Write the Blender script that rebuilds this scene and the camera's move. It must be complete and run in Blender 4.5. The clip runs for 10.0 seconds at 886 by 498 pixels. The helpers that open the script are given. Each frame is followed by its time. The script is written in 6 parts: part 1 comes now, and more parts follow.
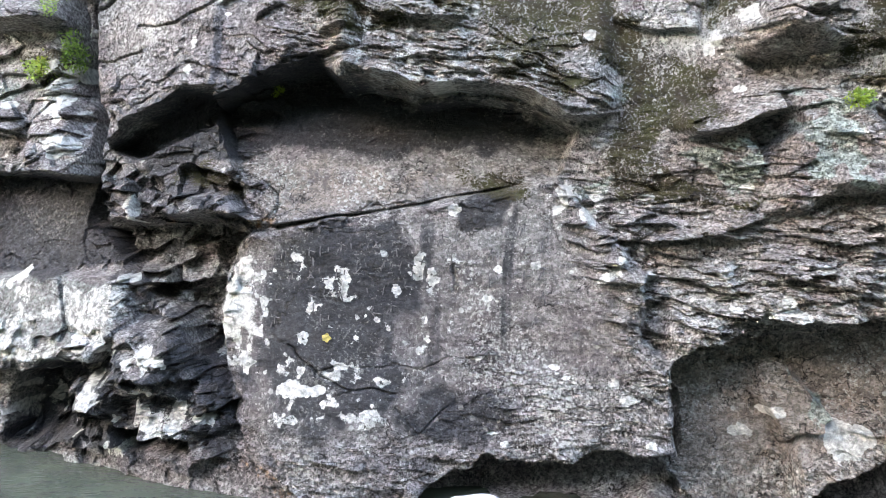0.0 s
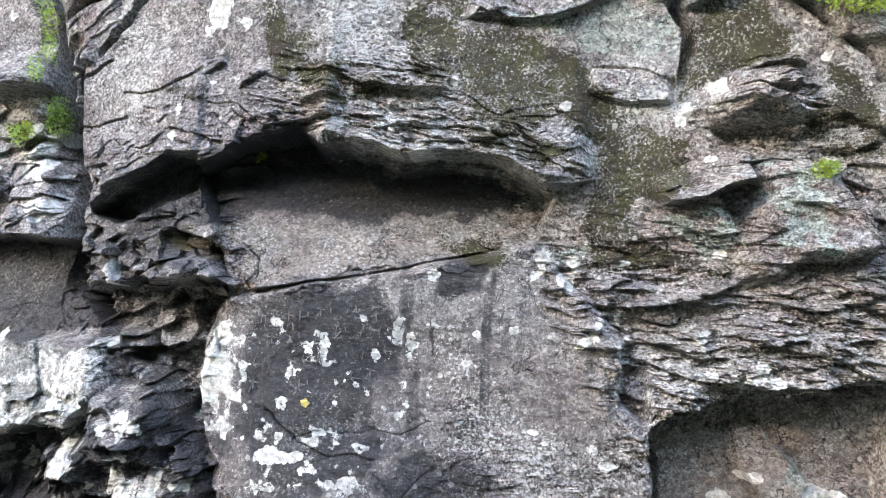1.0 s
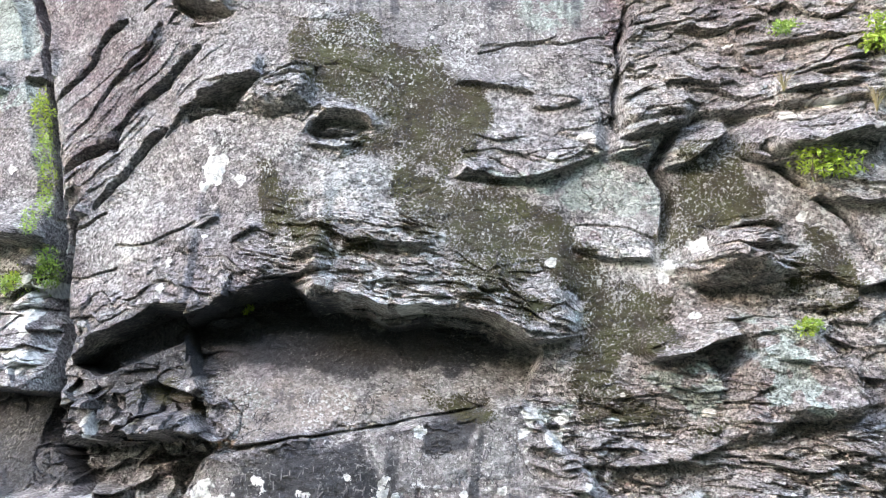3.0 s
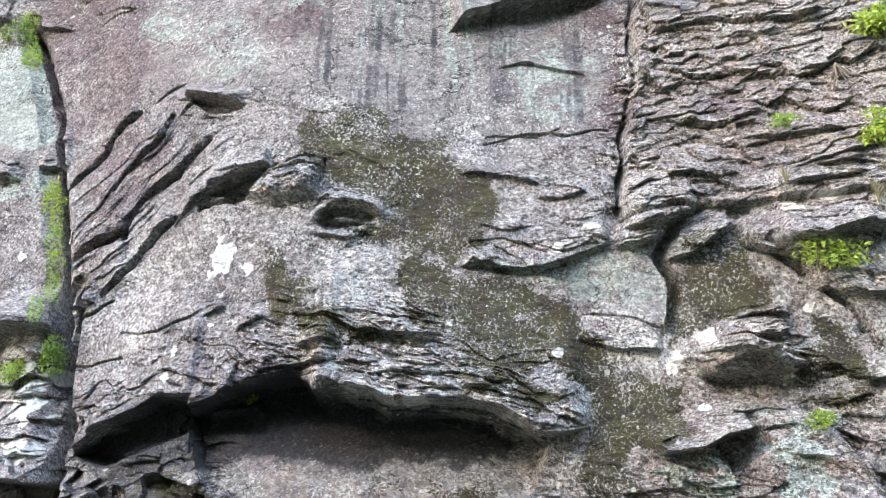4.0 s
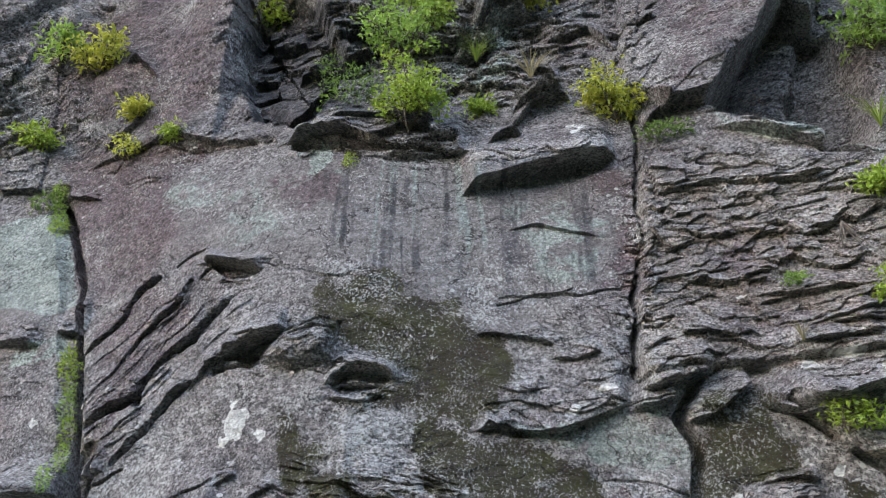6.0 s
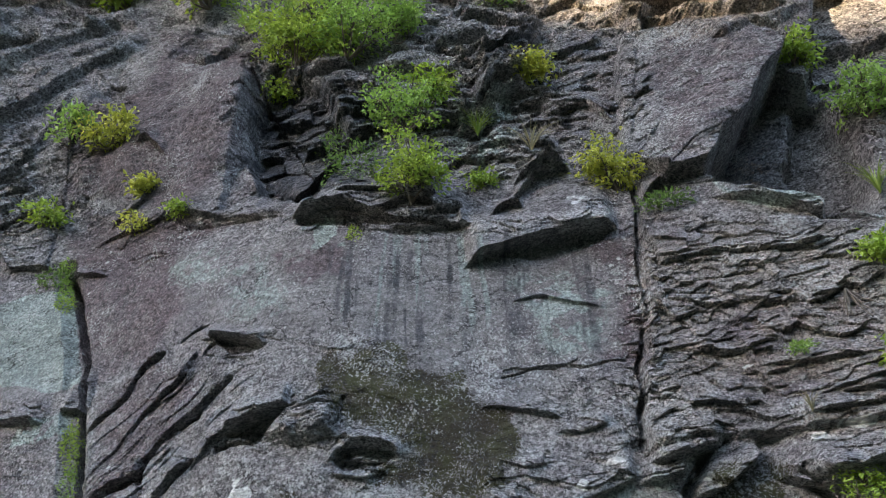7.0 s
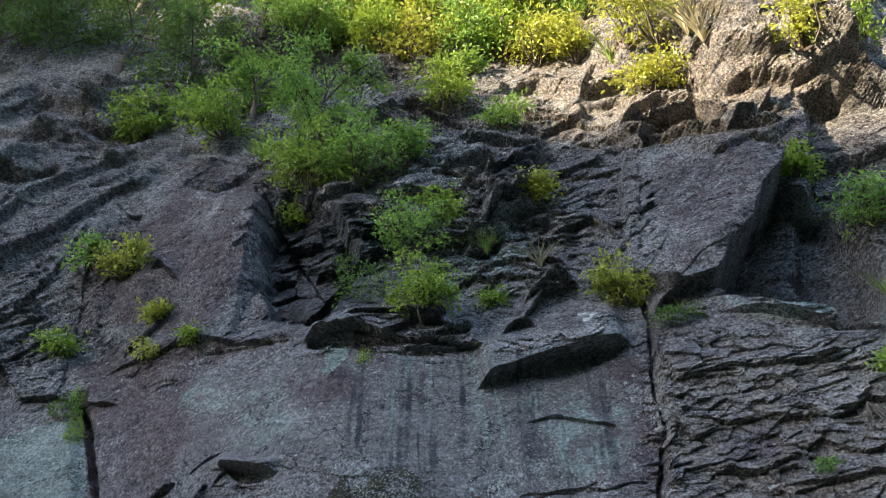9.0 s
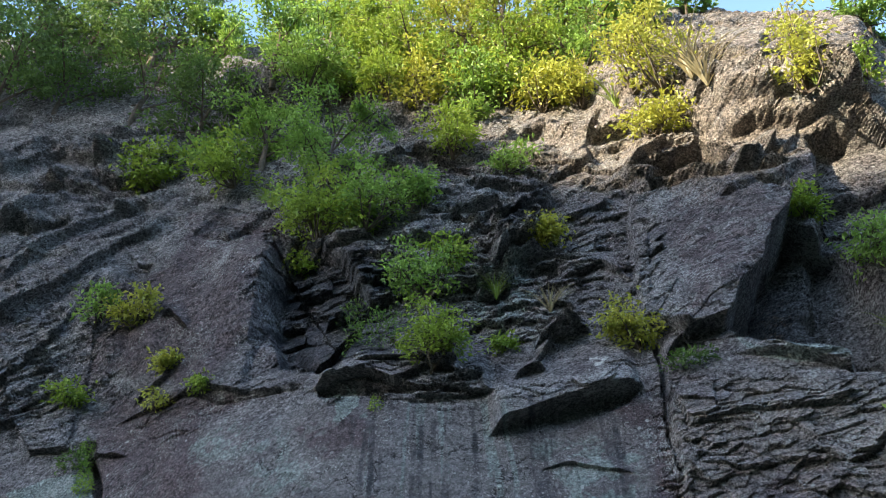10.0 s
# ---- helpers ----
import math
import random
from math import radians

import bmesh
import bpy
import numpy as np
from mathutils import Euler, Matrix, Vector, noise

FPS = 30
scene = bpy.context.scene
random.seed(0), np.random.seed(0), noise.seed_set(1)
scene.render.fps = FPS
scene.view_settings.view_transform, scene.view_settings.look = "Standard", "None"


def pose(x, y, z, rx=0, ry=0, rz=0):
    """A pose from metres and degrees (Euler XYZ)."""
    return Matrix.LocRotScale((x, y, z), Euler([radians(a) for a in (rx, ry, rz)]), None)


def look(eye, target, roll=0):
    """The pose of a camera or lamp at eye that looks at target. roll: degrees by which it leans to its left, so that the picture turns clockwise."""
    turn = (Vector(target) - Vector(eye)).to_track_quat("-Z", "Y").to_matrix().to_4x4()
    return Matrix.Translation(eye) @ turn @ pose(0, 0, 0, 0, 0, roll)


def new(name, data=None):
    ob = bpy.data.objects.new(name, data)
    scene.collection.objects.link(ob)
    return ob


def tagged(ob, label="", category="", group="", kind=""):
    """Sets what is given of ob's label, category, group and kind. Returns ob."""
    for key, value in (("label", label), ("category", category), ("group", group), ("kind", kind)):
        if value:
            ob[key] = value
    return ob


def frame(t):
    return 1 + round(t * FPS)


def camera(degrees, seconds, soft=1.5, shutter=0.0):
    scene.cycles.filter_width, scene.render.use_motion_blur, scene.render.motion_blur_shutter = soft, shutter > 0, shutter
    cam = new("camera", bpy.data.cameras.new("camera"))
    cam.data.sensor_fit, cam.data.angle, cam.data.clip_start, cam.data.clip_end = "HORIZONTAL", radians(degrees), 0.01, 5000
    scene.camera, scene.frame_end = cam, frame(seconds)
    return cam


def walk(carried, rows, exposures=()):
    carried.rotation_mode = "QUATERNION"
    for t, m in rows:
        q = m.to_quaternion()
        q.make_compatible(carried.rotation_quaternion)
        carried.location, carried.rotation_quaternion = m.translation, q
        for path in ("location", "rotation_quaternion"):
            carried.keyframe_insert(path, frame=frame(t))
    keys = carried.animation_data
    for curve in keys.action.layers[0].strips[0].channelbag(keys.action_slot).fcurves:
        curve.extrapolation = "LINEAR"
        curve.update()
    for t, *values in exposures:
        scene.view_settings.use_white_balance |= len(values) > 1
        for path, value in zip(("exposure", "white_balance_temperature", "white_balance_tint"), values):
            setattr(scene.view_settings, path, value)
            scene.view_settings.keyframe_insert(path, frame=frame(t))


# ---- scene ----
cam = camera(57.5, 10.0, 0.5)
PATH = [
    (0, (0.103, 0.061, 1.909), (0.075, 2.059, 1.812), 0.3),
    (0.5, (0.108, 0.023, 1.927), (0.1, 2.022, 1.901), 0.4),
    (1, (0.114, 0.002, 1.95), (0.132, 2.002, 1.999), 0.5),
    (1.5, (0.118, -0.012, 1.975), (0.158, 1.984, 2.097), 0.5),
    (2, (0.109, -0.018, 1.998), (0.16, 1.971, 2.201), 0.6),
    (2.5, (0.104, -0.02, 2.015), (0.157, 1.958, 2.305), 0.6),
    (3, (0.098, -0.022, 2.035), (0.149, 1.937, 2.431), 0.7),
    (4.5, (0.075, -0.064, 2.13), (0.101, 1.817, 2.808), 0.8),
    (5, (0.083, -0.072, 2.149), (0.094, 1.773, 2.922), 0.7),
    (5.5, (0.082, -0.074, 2.16), (0.084, 1.734, 3.014), 0.7),
    (7, (0.122, -0.11, 2.189), (0.098, 1.575, 3.266), 0.1),
    (7.5, (0.127, -0.131, 2.203), (0.096, 1.51, 3.346), -0.1),
    (8, (0.132, -0.148, 2.209), (0.096, 1.451, 3.41), -0.4),
    (8.5, (0.139, -0.156, 2.219), (0.099, 1.401, 3.474), -0.6),
    (9, (0.137, -0.153, 2.229), (0.089, 1.363, 3.532), -0.8),
    (9.5, (0.127, -0.162, 2.233), (0.068, 1.313, 3.582), -1.0),
    (10, (0.123, -0.166, 2.232), (0.06, 1.275, 3.617), -1.1),
]
walk(
    cam,
    [(t, look(eye, target, roll)) for t, eye, target, roll in PATH],
    [(0, 4.3, 8050, 15), (3, 4.5, 8050, 15), (5, 4.05, 7900, 15), (5.5, 3.72, 7750, 14), (5.7, 3.6, 7700, 14), (7, 3.12, 7150, 11), (8, 2.82, 6700, 9), (10, 2.36, 6200, 7)],
)

# ---- light: open shade of a gorge, low sun on the top alone ----
SUN_UP, SUN_TURN = radians(20), radians(230)
world = bpy.data.worlds.new("sky")
world.use_nodes = True
scene.world = world
sky = world.node_tree.nodes.new("ShaderNodeTexSky")
sky.sky_type, sky.sun_disc = "NISHITA", False
sky.sun_elevation, sky.sun_rotation = SUN_UP, SUN_TURN
world.node_tree.links.new(sky.outputs[0], world.node_tree.nodes["Background"].inputs[0])
world.node_tree.nodes["Background"].inputs[1].default_value = 0.15
sun = new("sun", bpy.data.lights.new("sun", "SUN"))
sun.data.energy, sun.data.angle, sun.data.color = 3.1, radians(0.5), (1.0, 0.82, 0.58)
sun.matrix_world = look((0, 0, 0), (-math.sin(SUN_TURN) * math.cos(SUN_UP), -math.cos(SUN_TURN) * math.cos(SUN_UP), -math.sin(SUN_UP)))

# ---- materials ----
def material(name):
    m = bpy.data.materials.new(name)
    m.use_nodes = True
    t = m.node_tree
    return m, t, t.nodes["Principled BSDF"]


class Nodes:
    """Short hands for building a node tree."""

    def __init__(self, tree):
        self.t = tree

    def add(self, kind, **sets):
        n = self.t.nodes.new(kind)
        for k, v in sets.items():
            if k in n.inputs:
                n.inputs[k].default_value = v
        return n

    def link(self, a, b):
        self.t.links.new(a, b)

    def noise(self, at, scale, detail=4.0, rough_=0.6, stretch=None):
        n = self.add("ShaderNodeTexNoise", Scale=scale, Detail=detail, Roughness=rough_)
        if stretch:
            s = self.add("ShaderNodeMapping")
            s.inputs["Scale"].default_value = stretch
            self.link(at, s.inputs["Vector"])
            at = s.outputs[0]
        self.link(at, n.inputs["Vector"])
        return n.outputs["Fac"]

    def fit(self, v, a, b, c=0.0, d=1.0):
        n = self.add("ShaderNodeMapRange")
        for i, value in ((1, a), (2, b), (3, c), (4, d)):
            n.inputs[i].default_value = value
        self.link(v, n.inputs[0])
        return n.outputs[0]

    def calc(self, op, a, b):
        n = self.t.nodes.new("ShaderNodeMath")
        n.operation = op
        for i, v in enumerate((a, b)):
            if isinstance(v, (int, float)):
                n.inputs[i].default_value = v
            else:
                self.link(v, n.inputs[i])
        return n.outputs[0]

    def mix(self, fac, a, b, blend="MIX"):
        n = self.t.nodes.new("ShaderNodeMix")
        n.data_type, n.blend_type = "RGBA", blend
        for i, v in ((0, fac), (6, a), (7, b)):
            if isinstance(v, (int, float)):
                n.inputs[i].default_value = v
            elif isinstance(v, tuple):
                n.inputs[i].default_value = (*v, 1)
            else:
                self.link(v, n.inputs[i])
        return n.outputs[2]


def rock_material():
    """Grey schist: plum, buff and pale green stretches, grain, pits, hairline cracks, moss and pale crusts."""
    m, t, bsdf = material("weathered_schist")
    n = Nodes(t)
    at = n.add("ShaderNodeTexCoord").outputs["Object"]
    grow, stone = n.add("ShaderNodeAttribute"), n.add("ShaderNodeAttribute")
    grow.attribute_name, stone.attribute_name = "growth", "stone"
    g, s = n.add("ShaderNodeSeparateColor"), n.add("ShaderNodeSeparateColor")
    n.link(grow.outputs["Color"], g.inputs[0])
    n.link(stone.outputs["Color"], s.inputs[0])
    moss, lichen, wet_shade, pale = g.outputs[0], g.outputs[1], g.outputs[2], grow.outputs["Alpha"]
    rust, tan, plum, clean = s.outputs[0], s.outputs[1], s.outputs[2], stone.outputs["Alpha"]
    broad = n.noise(at, 0.8, 5)
    middle = n.noise(at, 5, 6, 0.65)
    fine = n.noise(at, 28, 6, 0.7)
    grit = n.noise(at, 130, 4, 0.7)
    runs = n.noise(at, 7, 5, 0.6, (1.0, 1.0, 0.1))
    beds = n.noise(at, 3.0, 6, 0.7, (1.0, 1.0, 5.0))

    def cells(scale):
        v = n.add("ShaderNodeTexVoronoi", Scale=scale)
        n.link(at, v.inputs["Vector"])
        pick = n.add("ShaderNodeSeparateColor")
        n.link(v.outputs["Color"], pick.inputs[0])
        return v.outputs["Distance"], pick.outputs[0], pick.outputs[1]

    def swayed(v, by, much):
        return n.calc("ADD", v, n.calc("MULTIPLY", n.calc("SUBTRACT", by, 0.5), much))

    col = n.mix(n.fit(broad, 0.36, 0.64), (0.150, 0.132, 0.138), (0.205, 0.194, 0.192))
    col = n.mix(n.fit(middle, 0.40, 0.66, 0.0, 0.75), col, (0.255, 0.243, 0.238))
    col = n.mix(n.fit(runs, 0.48, 0.66, 0.0, 0.28), col, (0.15, 0.135, 0.14))
    col = n.mix(n.calc("MULTIPLY", n.fit(swayed(plum, middle, 0.7), 0.1, 0.7), 0.85), col, (0.120, 0.088, 0.094))
    col = n.mix(n.calc("MULTIPLY", tan, 0.8), col, (0.30, 0.256, 0.215))
    col = n.mix(n.fit(swayed(pale, fine, 1.2), 0.30, 0.62), col, (0.255, 0.298, 0.276))
    col = n.mix(n.fit(swayed(rust, fine, 1.6), 0.3, 0.9), col, (0.20, 0.11, 0.05))
    # near-black coat: wet stain, and shade painted into hollows
    wet_shadef = n.fit(swayed(swayed(wet_shade, middle, 1.2), runs, 0.9), 0.22, 0.62)
    col = n.mix(n.calc("MULTIPLY", wet_shadef, 0.92), col, (0.028, 0.030, 0.037))
    col = n.mix(n.fit(beds, 0.47, 0.60, 0.0, 0.30), col, (0.35, 0.32, 0.31), "MULTIPLY")
    # grain and pits of the stone
    place = n.add("ShaderNodeSeparateXYZ")
    n.link(at, place.inputs[0])
    up = n.fit(place.outputs[2], 5.5, 8.0)
    grain = n.calc("ADD", n.fit(grit, 0.30, 0.70, 0.10, 0.80), n.fit(fine, 0.30, 0.70, 0.12, 0.88))
    _, tone, other = cells(58.0)
    _, patch, rise = cells(24.0)
    grain = n.calc("MULTIPLY", grain, n.fit(tone, 0.0, 1.0, 0.42, 1.62))
    grain = n.calc("MULTIPLY", grain, n.calc("ADD", 1.0, n.calc("MULTIPLY", n.calc("SUBTRACT", patch, 0.5), n.fit(up, 0, 1, 0.25, 0.75))))
    small, chosen, _ = cells(85.0)
    pits = n.calc("MULTIPLY", n.fit(small, 0.42, 0.30), n.fit(chosen, 0.50, 0.54))
    grain = n.calc("MULTIPLY", grain, n.fit(pits, 0, 1, 1.0, 0.30))
    # larger pits of the upper wall, their shade put into the colour
    hole, holes, _ = cells(27.0)
    hollow = n.calc("MULTIPLY", n.calc("MULTIPLY", n.fit(swayed(hole, fine, 0.8), 0.40, 0.26), n.fit(holes, 0.42, 0.50)), up)
    grain = n.calc("MULTIPLY", grain, n.fit(hollow, 0, 1, 1.0, 0.42))
    plainer = n.calc("MULTIPLY", clean, n.fit(up, 0, 1, 0.5, 0.1))
    grain = n.calc("ADD", n.calc("MULTIPLY", grain, n.calc("SUBTRACT", 1.0, plainer)), n.calc("MULTIPLY", plainer, 0.85))
    gr = n.add("ShaderNodeCombineColor")
    for i in range(3):
        n.link(grain, gr.inputs[i])
    col = n.mix(1.0, col, gr.outputs[0], "MULTIPLY")
    # dark moss, thin enough for pale grains to show through
    mossy = swayed(swayed(moss, n.noise(at, 4, 5, 0.65), 1.3), n.noise(at, 52, 5, 0.75), 2.4)
    mossf = n.fit(mossy, 0.48, 0.57)
    col = n.mix(mossf, col, n.mix(n.fit(middle, 0.38, 0.62), (0.040, 0.031, 0.020), (0.054, 0.054, 0.020)))
    # hairline cracks, filled with dirt, in stretches
    bent = n.add("ShaderNodeMapping")
    bent.inputs["Scale"].default_value = (1.0, 1.0, 1.7)
    warp = n.add("ShaderNodeVectorMath")
    warp.operation = "MULTIPLY_ADD"
    wob = n.add("ShaderNodeTexNoise", Scale=3.0, Detail=4.0, Roughness=0.65)
    n.link(at, wob.inputs["Vector"])
    n.link(wob.outputs["Color"], warp.inputs[0])
    warp.inputs[1].default_value = (0.5, 0.5, 0.5)
    n.link(at, warp.inputs[2])
    n.link(warp.outputs[0], bent.inputs["Vector"])
    split = n.calc("MULTIPLY", moss, 0.0)
    for size, wide, seen in ((1.3, 0.012, 0.50), (4.0, 0.026, 0.52)):
        v = n.add("ShaderNodeTexVoronoi", Scale=size)
        v.feature = "DISTANCE_TO_EDGE"
        n.link(bent.outputs[0], v.inputs["Vector"])
        split = n.calc("MAXIMUM", split, n.calc("MULTIPLY", n.fit(v.outputs["Distance"], wide, 0.4 * wide), n.fit(n.noise(at, size * 0.6, 3), seen, seen + 0.05)))
    col = n.mix(n.calc("MULTIPLY", split, 0.85), col, (0.022, 0.020, 0.020))
    # crusts of pale growth: large ones by place, small round ones thick and thin over the face
    dense = n.noise(at, 1.7, 5, 0.65)
    speck = swayed(n.noise(at, 46, 6, 0.72), dense, 0.55)
    flecks = n.fit(speck, 0.585, 0.64)
    film = n.fit(swayed(n.noise(at, 10, 9, 0.74, (1.0, 1.0, 1.3)), broad, 0.6), 0.50, 0.60)
    disc, discs, wide = cells(13.0)
    disc = swayed(disc, n.noise(at, 60, 4, 0.7), 0.35)
    flecks = n.calc("MAXIMUM", flecks, n.calc("MULTIPLY", n.fit(n.calc("SUBTRACT", disc, n.calc("MULTIPLY", wide, 0.16)), 0.12, 0.07), n.fit(n.calc("ADD", discs, dense), 1.38, 1.42)))
    edge = swayed(swayed(n.calc("MULTIPLY", lichen, 1.4), n.noise(at, 18, 8, 0.8), 2.6), grit, 1.2)
    crust = n.fit(edge, 0.48, 0.66)
    white = n.mix(n.fit(fine, 0.36, 0.60), (0.30, 0.31, 0.30), (0.72, 0.73, 0.70))
    film = n.calc("MULTIPLY", film, n.calc("MULTIPLY", n.calc("SUBTRACT", 0.62, n.calc("MULTIPLY", n.calc("MAXIMUM", wet_shadef, mossf), 0.6)), n.calc("MULTIPLY", n.fit(place.outputs[2], 3.6, 5.0, 1.0, 0.3), n.fit(clean, 0, 1, 1.0, 0.55))))
    filmcol = n.mix(1.0, (0.36, 0.365, 0.352), gr.outputs[0], "MULTIPLY")
    col = n.mix(film, col, filmcol)
    col = n.mix(n.calc("MULTIPLY", flecks, n.fit(wet_shadef, 0, 1, 0.8, 0.25)), col, (0.46, 0.47, 0.45))
    col = n.mix(n.calc("MULTIPLY", crust, 0.95), col, white)
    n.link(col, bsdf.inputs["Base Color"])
    n.link(n.fit(wet_shadef, 0, 1, 0.92, 0.6), bsdf.inputs["Roughness"])
    bsdf.inputs["Specular IOR Level"].default_value = 0.3
    high = n.calc("ADD", n.calc("MULTIPLY", n.noise(at, 4, 6, 0.6, (1.0, 1.0, 1.7)), 0.030), n.calc("MULTIPLY", n.noise(at, 16, 10, 0.78, (1.0, 1.0, 1.5)), 0.034))
    high = n.calc("ADD", high, n.calc("MULTIPLY", n.noise(at, 65, 5, 0.7), 0.010))
    high = n.calc("ADD", high, n.calc("MULTIPLY", n.noise(at, 9, 10, 0.75, (1.0, 1.0, 1.4)), n.calc("MULTIPLY", up, 0.07)))
    high = n.calc("ADD", high, n.calc("MULTIPLY", n.calc("MULTIPLY", rise, 0.014), up))
    high = n.calc("ADD", high, n.calc("MULTIPLY", other, 0.0035))
    high = n.calc("SUBTRACT", high, n.calc("ADD", n.calc("MULTIPLY", split, 0.02), n.calc("ADD", n.calc("MULTIPLY", pits, 0.004), n.calc("MULTIPLY", hollow, 0.012))))
    high = n.calc("ADD", high, n.calc("MULTIPLY", mossf, n.calc("MULTIPLY", grit, 0.012)))
    b = n.add("ShaderNodeBump", Strength=1.0, Distance=1.0)
    n.link(high, b.inputs["Height"])
    n.link(b.outputs[0], bsdf.inputs["Normal"])
    return m


def leaf_material(name, low, high, through_, glow=0.35):
    m, t, bsdf = material(name)
    n = Nodes(t)
    pick = n.add("ShaderNodeNewGeometry").outputs["Random Per Island"]
    at = n.add("ShaderNodeTexCoord").outputs["Object"]
    col = n.mix(n.calc("ADD", n.calc("MULTIPLY", pick, 0.65), n.calc("MULTIPLY", n.noise(at, 2.5, 2), 0.4)), low, high)
    n.link(col, bsdf.inputs["Base Color"])
    bsdf.inputs["Roughness"].default_value = 0.5
    back = n.add("ShaderNodeBsdfTranslucent")
    n.link(n.mix(0.5, col, through_), back.inputs[0])
    both = n.add("ShaderNodeMixShader", Fac=glow)
    both.inputs[0].default_value = glow
    n.link(bsdf.outputs[0], both.inputs[1])
    n.link(back.outputs[0], both.inputs[2])
    n.link(both.outputs[0], t.nodes["Material Output"].inputs["Surface"])
    return m


def plain(name, a, b, scale=8.0, rough_=0.8, bump=0.01):
    m, t, bsdf = material(name)
    n = Nodes(t)
    at = n.add("ShaderNodeTexCoord").outputs["Object"]
    v = n.noise(at, scale, 5, 0.65)
    n.link(n.mix(n.fit(v, 0.35, 0.65), a, b), bsdf.inputs["Base Color"])
    bsdf.inputs["Roughness"].default_value = rough_
    k = n.add("ShaderNodeBump", Strength=0.7, Distance=bump)
    n.link(n.noise(at, scale * 5, 4), k.inputs["Height"])
    n.link(k.outputs[0], bsdf.inputs["Normal"])
    return m


def water_material():
    m, t, bsdf = material("river_water")
    n = Nodes(t)
    at = n.add("ShaderNodeTexCoord").outputs["Object"]
    n.link(n.mix(n.fit(n.noise(at, 0.9, 4), 0.35, 0.65), (0.055, 0.066, 0.052), (0.085, 0.096, 0.076)), bsdf.inputs["Base Color"])
    bsdf.inputs["Roughness"].default_value = 0.12
    bsdf.inputs["IOR"].default_value = 1.33
    k = n.add("ShaderNodeBump", Strength=0.35, Distance=0.05)
    n.link(n.noise(at, 2.2, 4, 0.55, (1.0, 2.0, 1.0)), k.inputs["Height"])
    n.link(k.outputs[0], bsdf.inputs["Normal"])
    return m


ROCK = rock_material()
WATER = water_material()
BARK = plain("bark", (0.07, 0.05, 0.035), (0.16, 0.13, 0.10), 20, 0.9)
ROOT = plain("dry_root", (0.09, 0.07, 0.055), (0.19, 0.16, 0.13), 20, 0.9)
SOIL = plain("wooded_slope", (0.022, 0.030, 0.012), (0.045, 0.052, 0.022), 1.5, 0.95, 0.2)
GRAVEL = plain("river_gravel", (0.14, 0.13, 0.12), (0.32, 0.30, 0.28), 14, 0.9, 0.05)
LEAF = {
    "fresh": leaf_material("fresh_leaf", (0.07, 0.14, 0.025), (0.42, 0.55, 0.09), (0.46, 0.56, 0.05)),
    # also the leaf of some middle trees, with sunlight in its colour
    "yellow": leaf_material("yellow_green_leaf", (0.20, 0.25, 0.035), (0.58, 0.60, 0.11), (0.62, 0.55, 0.08)),
    "green": leaf_material("green_leaf", (0.05, 0.12, 0.035), (0.36, 0.54, 0.14), (0.4, 0.56, 0.06), 0.42),
    # also the leaf of the left trees, with their shade in its colour
    "dark": leaf_material("dark_leaf", (0.025, 0.06, 0.025), (0.19, 0.29, 0.09), (0.26, 0.40, 0.05)),
    "grass": leaf_material("grass_blade", (0.12, 0.20, 0.03), (0.28, 0.36, 0.07), (0.35, 0.46, 0.08)),
    "dry": leaf_material("dry_blade", (0.20, 0.17, 0.09), (0.38, 0.33, 0.19), (0.4, 0.35, 0.2)),
}


# ---- the cliff's form: a wall of rock as depth over width and height ----
def ramp(v, a, b):
    t = np.clip((v - a) / (b - a), 0, 1)
    return t * t * (3 - 2 * t)


def base_y(x, z):
    """The wall's large form: it bends in plan, leans back with height and turns into a slope at the top."""
    x, z = np.asarray(x, float), np.asarray(z, float)
    bend = -0.32 * np.logaddexp(0, (x - 0.9) * 3) / 3 + 0.02 * x
    bend += 0.55 * np.logaddexp(0, (-x - 1.1) * 3) / 3 - 0.42 * np.logaddexp(0, (-x - 4.2) * 2) / 2
    zz = z - 0.4 * np.clip(-x - 1, 0, 8) * ramp(z, 12, 18) + 0.55 * np.clip(x - 2.5, 0, 6) * ramp(z, 12, 15)
    lean = np.interp(zz, [-2, 0, 2, 4, 6.2, 8.5, 10.8, 13, 15.5, 17.6, 18.3, 20, 24], [-0.2, 0, 0.15, 0.42, 0.8, 1.5, 2.2, 2.8, 3.4, 3.95, 5.0, 10, 24])
    return 5.2 + np.clip(bend, -2.2, 4) * (1 - 0.45 * ramp(z, 5, 14)) + lean


def hashed(i, j, seed):
    h = (i.astype(np.int64) * 374761393 + j.astype(np.int64) * 668265263 + seed * 1442695041) & 0x7FFFFFFF
    h = ((h ^ (h >> 13)) * 1274126177) & 0x7FFFFFFF
    return ((h ^ (h >> 16)) & 0xFFFF) / 65535.0


def bumps(x, y, seed=0):
    """Smooth noise, -1 to 1, one cell a unit."""
    i, j = np.floor(x), np.floor(y)
    fx, fy = x - i, y - j
    fx, fy = fx * fx * (3 - 2 * fx), fy * fy * (3 - 2 * fy)
    a, b = hashed(i, j, seed), hashed(i + 1, j, seed)
    c, d = hashed(i, j + 1, seed), hashed(i + 1, j + 1, seed)
    return 2 * ((a + (b - a) * fx) * (1 - fy) + (c + (d - c) * fx) * fy) - 1


def rough(x, y, octaves, seed=0, gain=0.5):
    total, size = 0, 1.0
    for k in range(octaves):
        x, y = 0.8 * x - 0.6 * y + 3.7, 0.6 * x + 0.8 * y - 1.9
        total = total + size * bumps(x * 2.03**k + 17.3 * k, y * 2.03**k - 9.1 * k, seed + 31 * k)
        size *= gain
    return total


